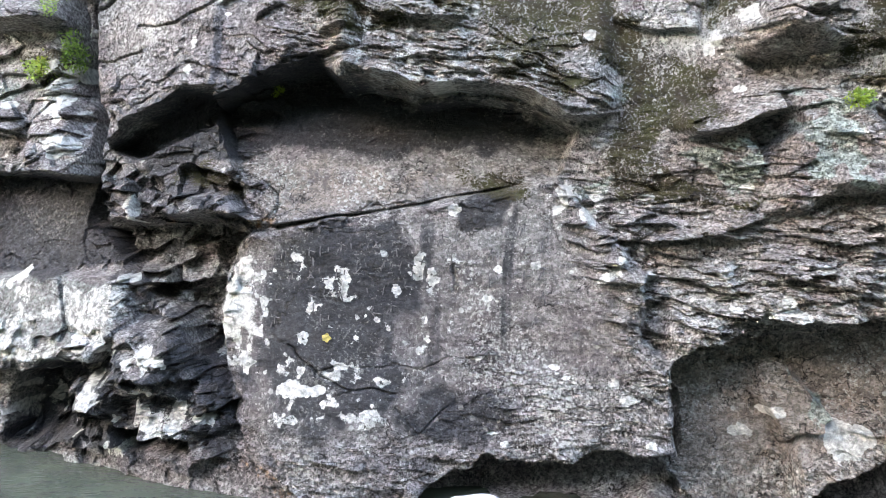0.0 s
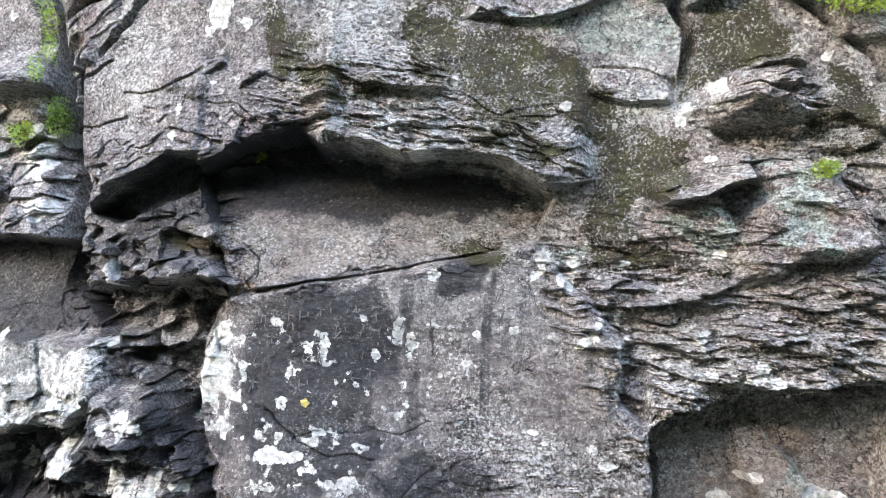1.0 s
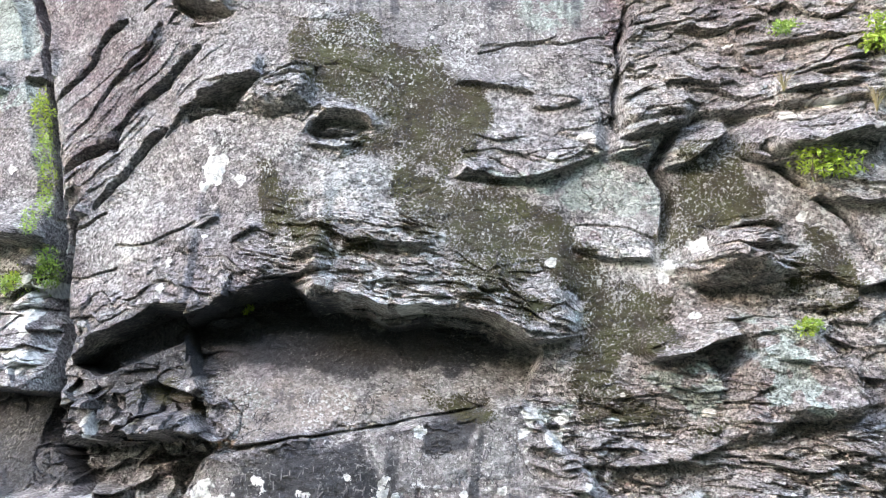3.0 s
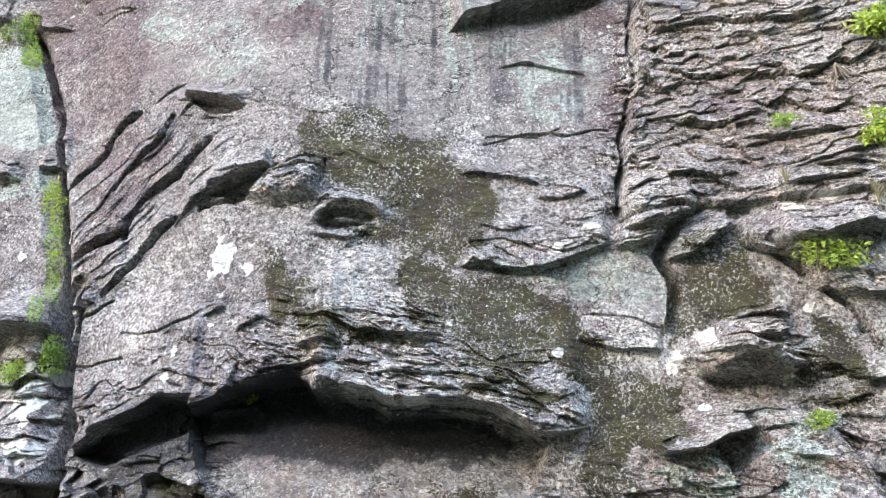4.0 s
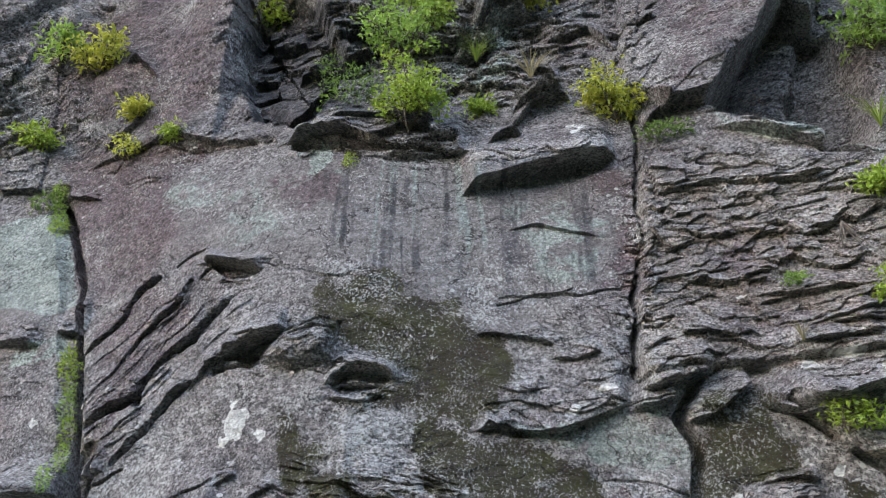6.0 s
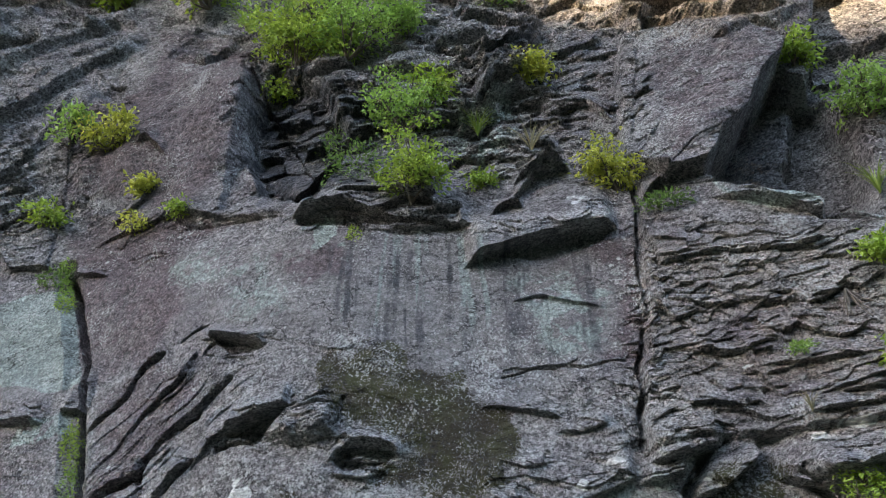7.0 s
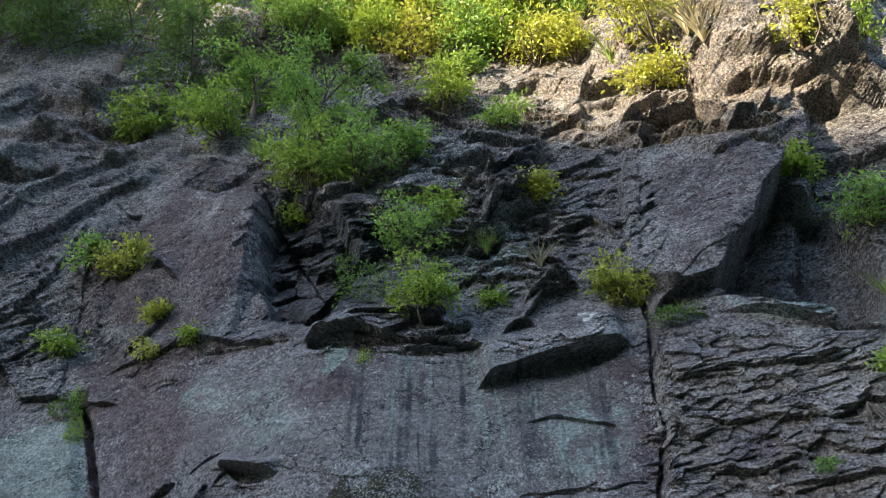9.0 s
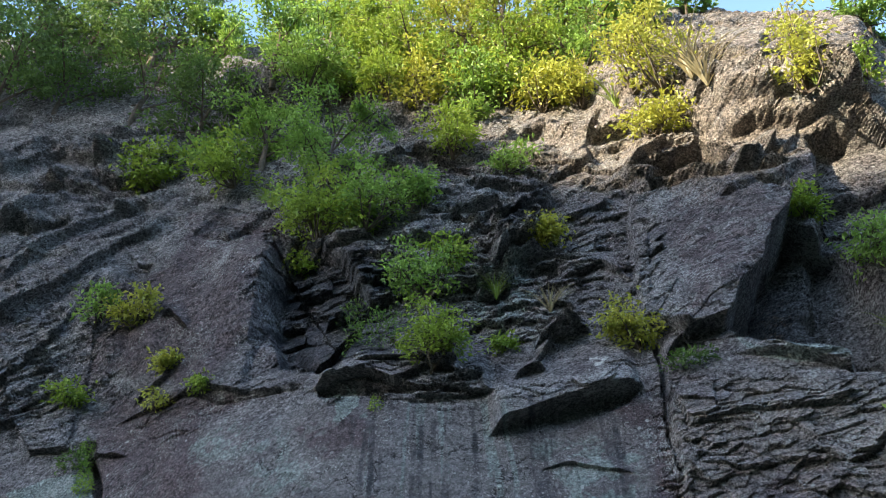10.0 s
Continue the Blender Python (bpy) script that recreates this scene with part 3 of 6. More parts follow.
lip([(2.02, 1.77), (2.38, 1.72), (2.79, 1.82)], 0.1, 0.2)
strata([(2.03, 1.9), (3.13, 2.08), (3.05, 1.3), (2.0, 1.27)], 0.09, 0.1, -0.1)
# wedge of rock that hangs on the right
hewn([(2.26, 3.74), (1.83, 3.38), (1.69, 2.96), (1.88, 2.86), (2.14, 2.86), (2.57, 2.89), (2.82, 2.74), (2.74, 3.1), (2.55, 3.48)], (2.1, 3.02), 0.34)
hewn([(1.92, 3.1), (2.06, 3.3), (2.36, 3.34), (2.5, 3.12), (2.54, 2.93), (2.16, 2.88), (1.86, 2.88)], (2.16, 3.06), 0.08, 0.6)
block([(1.9, 2.84), (2.64, 2.87), (2.72, 2.62), (2.3, 2.6), (2.04, 2.7)], -0.05, 0, 0, soft=0.06)
lip([(2.2, 3.77), (2.35, 3.70), (2.56, 3.68), (2.95, 3.76)], 0.15, 0.3, 1, 0.012, 0.1, 0.02, 0.05)
lip([(2.6, 3.43), (2.9, 3.38), (3.2, 3.4)], 0.15, 0.28, 1, 0.012, 0.1, 0.02, 0.05)
strata([(1.88, 3.2), (2.05, 3.34), (2.38, 3.34), (2.6, 2.92), (1.8, 2.87)], 0.09, 0.13, 0.02, 0.1)
gash([(2.36, 3.79), (2.6, 3.53), (2.83, 3.26), (2.99, 2.81)], 0.04, 0.12)
broken([(2.56, 2.83), (3.28, 3.16), (3.13, 2.08), (2.77, 2.21), (2.53, 2.57)], 0.16, 0.07)
# the great bulge over the niche
strata([(-1.52, 2.69), (-1.01, 2.93), (-0.61, 3.22), (-0.01, 3.36), (0.68, 2.87), (1.11, 2.59), (1.03, 2.47), (0.59, 2.56), (-0.26, 2.65), (-0.79, 2.78), (-1.3, 2.68)], 0.07, 0.075, 0.2, 0.2)
strata([(-1.2, 3.41), (-0.09, 3.45), (0.15, 3.24), (-0.6, 3.12), (-1.23, 3.03)], 0.06, 0.05, 0.2)
lip([(-0.83, 3.06), (-0.65, 3.08), (-0.51, 3.11)], 0.12, 0.14)
lip([(0.3, 2.8), (0.41, 2.79), (0.52, 2.8)], 0.1, 0.12)
lip([(-0.5, 3.07), (-0.3, 3.17), (0.0, 3.15), (0.23, 3.18)], 0.07, 0.12)
lip([(-0.35, 2.85), (-0.14, 2.9), (0.15, 2.85)], 0.08, 0.1)
lip([(-1.56, 3.33), (-1.48, 3.38), (-1.38, 3.42)], 0.06, 0.12)
lip([(-1.28, 3.17), (-1.2, 3.25), (-1.04, 3.34)], 0.06, 0.1)
gash([(-2.8, 3.0), (-2.44, 3.02), (-2.18, 3.06)], 0.015, 0.06)
gash([(-2.23, 3.25), (-1.89, 3.23), (-1.58, 3.35)], 0.015, 0.05)
# leaning slabs on the left, parted by dark slots
for line, wide, deep in (
    ([(-2.41, 4.10), (-2.4, 4.28), (-2.25, 4.46), (-2.01, 4.63), (-1.83, 4.82), (-1.76, 4.89)], 0.035, 0.16),
    ([(-2.5, 3.6), (-2.28, 3.83), (-2.1, 4.08), (-1.96, 4.18)], 0.035, 0.16),
    ([(-3.18, 4.69), (-2.94, 4.85), (-2.8, 5.0), (-2.75, 5.17), (-2.52, 5.33)], 0.025, 0.12),
    ([(-2.61, 4.59), (-2.55, 4.74), (-2.35, 4.9), (-2.21, 5.02), (-2.13, 5.22)], 0.022, 0.1),
    ([(-2.9, 3.96), (-2.68, 4.06), (-2.45, 4.17)], 0.04, 0.14),
    ([(-2.35, 5.41), (-2.11, 5.54)], 0.012, 0.05),
    ([(-2.9, 3.25), (-2.6, 3.45), (-2.4, 3.55)], 0.02, 0.08),
):
    gash(line, wide, deep)
    if wide > 0.02:
        lip([(x + 0.02, z + 0.03) for x, z in line], 0.06, 0.3, 1.2, 0.01, 0.15, 0.02, 0.05)
strata([(-2.86, 3.19), (-3.08, 4.63), (-2.37, 5.19), (-1.64, 4.85), (-1.91, 4.36), (-2.45, 3.6)], 0.16, 0.045, -0.9)
lip([(-2.85, 3.55), (-2.88, 3.45), (-2.55, 3.56)], 0.1, 0.2)
lip([(-1.97, 4.11), (-1.79, 4.35), (-1.55, 4.39)], 0.07, 0.25)
lip([(-1.70, 4.38), (-1.45, 4.51), (-1.16, 4.56)], 0.15, 0.3, 1, 0.008, 0.12, 0.02, 0.05)
hewn([(-1.37, 4.29), (-1.15, 4.58), (-0.87, 4.64), (-0.70, 4.55), (-0.76, 4.27), (-1.0, 4.2)], (-0.95, 4.42), 0.14, 0.5)
block([(-1.68, 4.38), (-1.45, 4.5), (-1.18, 4.55), (-1.37, 4.29)], -0.16, soft=0.03, jag=0.01)
strata([(-1.37, 4.24), (-1.15, 4.58), (-0.87, 4.64), (-0.70, 4.55), (-0.76, 4.22)], 0.06, 0.06, -0.2, 0.1)
gash([(-1.72, 4.27), (-1.4, 4.28)], 0.025, 0.1)
gash([(-1.1, 4.5), (-0.9, 4.52), (-0.75, 4.5)], 0.02, 0.06)
gash([(-0.74, 4.59), (-0.76, 4.39), (-0.81, 4.29)], 0.015, 0.06)
lip([(-0.82, 4.03), (-0.67, 4.17), (-0.44, 4.18), (-0.25, 4.08)], 0.1, 0.16, 1, 0.01, 0.1, 0.02, 0.05)
block([(-0.78, 4.08), (-0.66, 4.16), (-0.4, 4.18), (-0.29, 4.1), (-0.48, 3.98), (-0.69, 3.99)], -0.1, soft=0.03)
lip([(-0.74, 4.06), (-0.55, 4.08), (-0.38, 4.06)], 0.08, 0.05, 1, 0.008, 0.2, 0.02, 0.05)
lip([(-0.78, 3.95), (-0.51, 3.91), (-0.31, 4.01)], 0.06, 0.08)
lip([(-2.08, 5.43), (-1.75, 5.32), (-1.49, 5.23)], 0.09, 0.14, 1, 0.005, 0.1, 0.02, 0.05)
block([(-2.04, 5.41), (-1.48, 5.21), (-1.62, 5.15), (-1.78, 5.16)], -0.13, soft=0.03, jag=0.008)
# left pillar, upper
lip([(-4.4, 4.98), (-3.86, 4.91), (-3.68, 4.89)], 0.14, 0.5)
lip([(-3.6, 5.01), (-3.38, 5.0), (-3.21, 4.94)], 0.14, 0.5)
lip([(-3.65, 3.41), (-3.16, 3.34), (-2.86, 3.4)], 0.22, 0.5, 1)
gash([(-4.21, 6.83), (-3.79, 6.18), (-3.44, 5.42), (-3.26, 4.66), (-3.01, 3.96), (-2.9, 3.45), (-2.79, 2.92), (-2.53, 2.47)], 0.06, 0.36)
gash([(-4.24, 6.87), (-3.96, 6.36), (-3.57, 5.54), (-3.31, 4.7), (-3.07, 4.0), (-2.96, 3.48), (-2.84, 2.93), (-2.67, 2.49)], 0.16, 0.16)
# panels on the right of the face
lip([(0.28, 3.68), (0.5, 3.71), (0.66, 3.67), (0.9, 3.67), (1.17, 3.76), (1.41, 3.87)], 0.12, 0.7, 1.1, 0.012, 0.1)
lip([(1.13, 3.16), (1.38, 3.08), (1.67, 3.05)], 0.1, 0.32, 1, 0.01, 0.12)
gash([(1.16, 3.31), (1.41, 3.29), (1.68, 3.2)], 0.012, 0.035)
gash([(0.51, 4.77), (0.75, 4.81), (1.1, 4.82)], 0.01, 0.04)
lip([(0.26, 4.44), (0.48, 4.44), (0.73, 4.41), (1.0, 4.34)], 0.05, 0.16)
lip([(0.85, 4.24), (1.05, 4.22), (1.25, 4.27)], 0.06, 0.14)
lip([(0.43, 4.02), (0.63, 3.97), (0.88, 4.02)], 0.04, 0.12)
gash([(1.81, 6.82), (1.71, 5.85), (1.65, 5.27), (1.53, 4.69), (1.46, 4.02)], 0.03, 0.14)
block([(1.74, 6.15), (2.48, 6.0), (3.76, 5.68), (3.35, 4.08), (2.52, 4.07), (2.0, 4.08), (1.47, 4.03), (1.55, 4.7)], 0.12, 0.02, 0, soft=0.05)
strata([(1.73, 6.07), (3.69, 5.54), (3.34, 4.11), (2.53, 4.08), (1.48, 4.02), (1.55, 4.68)], 0.1, 0.014, -0.06)
broken([(1.73, 6.07), (3.69, 5.54), (3.34, 4.11), (2.53, 4.08), (1.48, 4.02), (1.55, 4.68)], 0.09, 0.02, 1.5)
broken([(1.73, 6.07), (3.69, 5.54), (3.34, 4.11), (2.53, 4.08), (1.48, 4.02), (1.55, 4.68)], 0.24, 0.03, 1.2)
coat('tan', [(1.0, 2.5), (2.9, 3.9), (3.1, 1.3), (1.3, 1.1)], 0.4, 0.4, 0.1, 0.1, 3.0)
coat('tan', [(1.73, 6.07), (3.69, 5.54), (3.34, 4.11), (2.53, 4.08), (1.48, 4.02), (1.55, 4.68)], 0.45, 0.2, 0.1, 0.1, 3.0)
lip([(1.42, 3.96), (1.55, 3.95), (1.75, 4.01), (2.0, 4.07)], 0.2, 0.4)
lip([(1.39, 3.81), (1.55, 3.82), (1.73, 3.87)], 0.18, 0.2)
lip([(1.7, 3.72), (1.9, 3.74), (2.13, 3.92), (2.23, 4.04)], 0.16, 0.25)
lip([(2.24, 3.8), (2.44, 3.74), (2.58, 3.73), (2.76, 3.8), (3.24, 3.87)], 0.25, 0.6)
gash([(1.85, 3.99), (1.69, 3.74), (1.78, 3.57), (1.74, 3.21)], 0.05, 0.2)
lip([(2.23, 4.58), (2.58, 4.57), (3.16, 4.59)], 0.06, 0.2)
lip([(2.4, 4.15), (2.7, 4.15), (3.0, 4.2)], 0.1, 0.25)
for line in ([(1.74, 5.66), (2.2, 5.64), (2.6, 5.57), (3.12, 5.67)], [(1.74, 5.29), (2.05, 5.18), (2.32, 5.17), (2.76, 5.07)], [(2.53, 4.27), (2.82, 4.33), (3.07, 4.39)], [(1.9, 4.8), (2.2, 4.75), (2.5, 4.82)]):
    lip(line, 0.05, 0.12, 1, 0.03, 0.15, 0.02, 0.05)
gash([(0.5, 4.74), (0.76, 4.8), (1.06, 4.77), (1.44, 4.79)], 0.012, 0.05)
# hanging ledges under the shrubs
lip([(-1.48, 6.66), (-1.21, 6.75), (-0.86, 6.69), (-0.64, 6.54), (-0.42, 6.47), (-0.01, 6.38), (0.32, 6.33)], 0.2, 0.9, 1.0, 0.03, 0.1, 0.02, 0.05)
lip([(-0.48, 6.37), (-0.22, 6.34), (0.17, 6.35)], 0.1, 0.12)
block([(-1.41, 6.7), (-1.2, 6.69), (-0.68, 6.54), (-0.42, 6.42), (0.2, 6.55), (0.17, 6.35), (-0.98, 6.49), (-1.37, 6.57)], -0.12, soft=0.05)
lip([(0.2, 5.86), (0.44, 5.97), (0.88, 6.1), (1.27, 6.17), (1.6, 6.17)], 0.22, 0.75, 0.8, 0.012, 0.12, 0.02, 0.05)
block([(0.6, 5.99), (0.88, 6.09), (1.27, 6.16), (1.52, 6.17), (1.42, 6.05), (1.05, 5.9)], -0.05, soft=0.04, jag=0.01)
lip([(-4.13, 7.22), (-3.45, 7.19), (-2.81, 7.24), (-2.12, 6.95), (-1.4, 6.72)], 0.09, 0.35)
lip([(0.46, 6.43), (0.62, 6.58), (0.79, 6.52)], 0.12, 0.2)
lip([(0.64, 6.57), (0.92, 7.02), (1.22, 7.06)], 0.16, 0.3)
lip([(-4.24, 6.85), (-3.86, 6.71), (-3.57, 6.61)], 0.08, 0.12)
gash([(-3.03, 7.25), (-2.62, 6.98), (-1.6, 6.81)], 0.03, 0.05)
lip([(0.55, 5.44), (0.89, 5.5), (1.11, 5.4), (1.4, 5.31)], 0.04, 0.15)
# great block and its dark recess
block([(2.61, 7.05), (2.9, 7.32), (3.16, 7.86), (3.58, 8.3), (4.0, 8.0), (4.0, 6.9), (3.7, 5.95), (2.89, 6.28), (2.62, 6.40), (2.46, 6.66)], -0.72, 0.4, 0.05, soft=0.1)
block([(1.75, 7.0), (1.85, 7.9), (2.1, 9.45), (2.72, 9.28), (3.42, 9.0), (3.56, 8.5), (3.36, 8.0), (3.0, 7.6), (2.75, 7.05), (2.35, 6.68), (2.05, 6.7)], 0.3, 0.17, -0.03, soft=0.05, jag=0.02)
hewn([(2.0, 7.6), (2.6, 7.9), (3.0, 7.7), (2.7, 7.05), (2.3, 6.75), (1.95, 6.9)], (2.55, 7.25), 0.12)
gash([(2.2, 9.0), (2.08, 8.24), (1.89, 7.42), (1.67, 7.05)], 0.03, 0.05)
lip([(2.29, 6.41), (2.51, 6.3), (2.9, 6.13), (3.25, 5.94), (3.67, 5.66)], 0.12, 1.0, 2)
lip([(1.81, 6.49), (1.98, 6.69), (2.11, 6.62)], 0.15, 0.25)
block([(4.15, 9.11), (5.34, 9.13), (3.87, 5.9), (3.18, 5.98), (3.45, 7.15)], -0.35, 0.0, 0.1, soft=0.2)
# upper face, left
hewn([(-4.6, 11.4), (-2.67, 10.55), (-2.16, 9.65), (-2.24, 8.3), (-2.12, 7.0), (-3.1, 6.5), (-4.5, 7.9)], (-2.5, 9.2), 0.42, 0.9)
hewn([(-4.7, 11.3), (-3.9, 11.2), (-3.5, 9.6), (-3.6, 7.6), (-4.6, 8.0)], (-4.2, 9.4), 0.12, 0.5)
block([(-2.28, 8.66), (-2.2, 9.84), (-1.51, 9.31), (-1.02, 7.98), (-1.21, 6.82), (-1.88, 7.3), (-2.19, 8.06)], -0.32, soft=0.12)
# gully beside the slab: shade of its overhanging edge painted in
coat('wet_shade', [(-2.27, 8.82), (-2.14, 9.82), (-0.7, 8.93), (-0.55, 7.59), (-0.74, 6.57), (-1.86, 7.19)], 0.6, 0.4, 0.2)
# darker patch among the ledges farther right
coat('wet_shade', [(0.54, 9.74), (1.2, 10.07), (0.98, 9.1), (0.5, 8.84)], 0.7, 0.2, 0.1)
hewn([(-5.7, 10.4), (-5.21, 10.56), (-4.5, 10.06), (-4.25, 9.15), (-4.4, 7.7), (-5.5, 8.2)], (-4.75, 9.85), 0.32, 0.8)
lip([(-3.82, 11.17), (-3.85, 11.63), (-3.45, 11.52)], 0.12, 0.2)
lip([(-3.84, 7.35), (-3.45, 7.61), (-3.31, 8.16)], 0.08, 0.2)
broken([(-1.89, 9.51), (-0.71, 9.13), (0.49, 8.53), (0.42, 6.7), (-0.42, 6.46), (-1.63, 7.4), (-2.18, 7.9)], 0.4, 0.09)
lip([(-3.86, 8.74), (-3.68, 8.8), (-3.27, 8.28)], 0.15, 0.2)
lip([(-1.53, 7.87), (-1.42, 7.91), (-1.26, 7.94)], 0.16, 0.4)
strata([(-10.4, 14.61), (-5.26, 13.79), (-4.51, 10.71), (-5.71, 10.36), (-4.74, 7.54), (-6.6, 7.02)], 0.2, 0.12, -0.55, 0.4)
strata([(-0.04, 9.93), (1.3, 10.37), (1.36, 8.36), (1.64, 7.11), (0.64, 6.86), (0.1, 7.43)], 0.2, 0.12, 0.15, 0.4)
lip([(0.34, 8.41), (0.61, 8.77), (0.93, 8.84), (1.14, 9.35)], 0.5, 0.8)
lip([(0.45, 8.41), (0.73, 8.54), (0.99, 8.66)], 0.35, 0.3)
lip([(0.13, 7.98), (0.4, 8.0), (0.7, 8.36)], 0.2, 0.3)
lip([(1.07, 8.09), (1.56, 8.18), (1.83, 7.69)], 0.15, 0.5)
lip([(-0.99, 10.28), (-0.78, 10.46), (-0.48, 10.55)], 0.3, 0.6)
# sunlit ledges near the top
for line, out, up in (
    ([(2.16, 10.22), (2.78, 10.39), (3.15, 10.45), (3.62, 10.06)], 0.36, 0.5),
    ([(2.38, 10.76), (2.87, 11.07), (3.38, 10.85)], 0.26, 0.35),
    ([(3.1, 11.5), (3.62, 11.62), (3.9, 11.5), (4.2, 11.05)], 0.3, 0.4),
    ([(3.32, 9.6), (3.63, 9.65), (4.03, 10.19)], 0.26, 0.6),
    ([(2.0, 10.1), (2.92, 9.85), (3.38, 9.65), (4.0, 9.42)], 0.22, 0.35),
    ([(0.6, 12.0), (1.35, 12.14), (1.95, 11.63), (2.6, 11.76)], 0.3, 0.5),
    ([(2.1, 12.71), (3.02, 12.45), (3.8, 12.24), (4.84, 10.87), (5.6, 10.3)], 0.3, 0.6),
    ([(-1.86, 13.1), (-0.99, 13.24), (-0.41, 13.2), (-0.05, 12.81)], 0.3, 0.7),
    ([(-1.4, 11.35), (-0.89, 11.39), (-0.45, 10.94)], 0.32, 0.5),
    ([(-5.2, 17.31), (-4.09, 16.77), (-2.97, 15.74)], 0.4, 0.9),
    ([(-4.7, 15.58), (-3.67, 15.14), (-2.4, 14.42)], 0.3, 0.7),
    ([(0.4, 9.3), (0.78, 9.47), (1.28, 9.96)], 0.26, 0.4),
    ([(0.1, 9.4), (0.65, 9.65), (1.15, 9.92)], 0.16, 0.3),
    ([(0.8, 8.9), (1.32, 9.3), (1.95, 9.58)], 0.14, 0.4),
    ([(-8.7, 13.65), (-7.5, 14.13), (-6.62, 14.1), (-5.5, 14.45)], 0.34, 0.6),
    ([(-7.7, 14.3), (-6.84, 14.5), (-6.1, 14.3)], 0.3, 0.5),
    ([(-6.6, 13.55), (-5.8, 13.87), (-4.95, 13.89)], 0.34, 0.5),
    ([(-6.7, 9.4), (-5.78, 10.17), (-5.34, 10.91), (-4.54, 11.4)], 0.22, 0.7),
    ([(-7.2, 10.5), (-6.45, 11.41), (-5.78, 11.91), (-4.97, 12.5)], 0.22, 0.7),
    ([(-7.8, 11.8), (-6.83, 12.61), (-5.56, 12.8)], 0.24, 0.6),
    ([(-5.7, 8.4), (-5.4, 9.0), (-5.2, 10.2)], 0.16, 0.5),
    ([(0.7, 6.9), (1.02, 7.1), (1.28, 7.05)], 0.14, 0.25),
):
    lip(line, out, up, 0.9, 0.04, 0.12, 0.02, 0.06)
lip([(-7.35, 14.02), (-6.59, 13.68), (-6.06, 13.68)], 0.4, 0.5, 1, 0.05)
lip([(-7.52, 13.29), (-6.23, 12.81), (-5.98, 13.57)], 0.35, 0.5, 1, 0.04)
block([(4.55, 10.28), (4.91, 10.48), (5.88, 10.21), (4.66, 7.72), (3.93, 8.15)], -0.5, 0.1, 0, soft=0.3)
broken([(2.12, 12.62), (5.15, 11.04), (4.82, 9.97), (3.02, 8.7), (1.81, 10.65)], 0.6, 0.15)
broken([(-5.42, 15.67), (-2.62, 14.9), (2.08, 12.4), (1.73, 10.17), (0.33, 8.93), (-1.9, 9.51), (-4.21, 11.04)], 0.42, 0.1)
broken([(-2.43, 13.47), (2.0, 11.89), (2.26, 7.99), (-0.67, 7.56), (-2.65, 8.54)], 0.2, 0.045)
broken([(-12.11, 16.41), (-5.6, 15.02), (-4.79, 13.22), (-5.0, 11.22), (-9.68, 11.89)], 0.7, 0.16)
# summit rock
block([(2.09, 15.21), (3.07, 16.07), (13.1, 39.25), (15.38, 38.64), (18.94, 36.97), (6.07, 12.33), (5.04, 10.62), (3.73, 11.12), (2.58, 12.41)], 0.25, 0.03, -0.05, soft=0.8, jag=0.05)
block([(-4.86, 16.65), (-4.15, 16.4), (-2.6, 14.42), (-2.65, 14.16), (-4.39, 15.23)], 0.7, 0, -0.3, soft=0.5, jag=0.05)
lip([(3.46, 11.39), (3.74, 11.14), (4.31, 10.93)], 0.3, 0.6, 1, 0.04)
broken([(2.15, 17.37), (6.5, 15.5), (5.66, 10.39), (1.81, 13.02)], 0.55, 0.10)
strata([(2.15, 15.5), (6.5, 14.5), (5.66, 10.39), (1.81, 12.8)], 0.3, 0.06, 0.25, 0.5)
wear()
HIGHER = ramp(Z, 5.0, 7.0)
# weathering of the whole face: swells, chips along the beds, grain
D += (0.05 - 0.02 * HIGHER) * rough(X * 0.9, Z * 0.9, 3, 5) + (0.016 - 0.006 * ramp(Z, 4, 5)) * rough(X * 3.4, Z * 3.9, 4, 6, 0.55)
for face in (
    [(-1.3, 2.4), (-0.9, 2.7), (0.4, 2.6), (0.75, 2.3), (0.72, 2.12), (-0.1, 1.95), (-1.1, 1.8)],
    [(-1.3, 1.7), (0.7, 2.05), (1.2, 1.5), (1.15, 0.85), (0.3, 0.85), (-0.4, 0.45), (-1.2, 0.5), (-1.4, 1.1)],
    [(2.0, 9.2), (3.3, 8.9), (3.4, 8.1), (2.6, 7.1), (2.1, 7.0)],
    [(1.0, 3.62), (1.7, 3.75), (1.75, 3.3), (1.1, 3.4)],
    [(-2.9, 6.6), (1.6, 6.0), (1.45, 4.9), (0.3, 4.3), (-0.6, 5.1), (-2.4, 5.5)],
    [(-5.2, 6.4), (-4.1, 6.5), (-3.5, 5.2), (-4.8, 5.2)],
    [(-3.7, 1.38), (-2.3, 1.42), (-2.3, 1.1), (-2.5, 0.85), (-3.7, 0.75)],
    [(-4.5, 10.8), (-2.8, 10.3), (-2.35, 9.5), (-2.4, 7.3), (-3.6, 7.3), (-4.4, 8.3)],
    [(1.6, 0.9), (2.7, 1.15), (2.8, 0.7), (2.0, 0.3), (1.6, 0.2)],
    [(1.8, 6.0), (3.4, 5.7), (3.2, 5.7), (1.8, 5.7)],
):
    quiet(face)
LIVE = 1 - QUIET
CALM = ramp(rough(X * 0.8, Z * 0.8, 3, 15), -0.5, 0.6)
EVEN = ramp(Z, 2.6, 3.2) * (1 - 0.5 * ramp(Z, 6.4, 7.5)) + (ramp(X, -1.3, -1.0) - ramp(X, 1.1, 1.4)) * (1 - ramp(Z, 1.7, 2.1))
HIGH = ramp(Z, 6.4, 7.6)
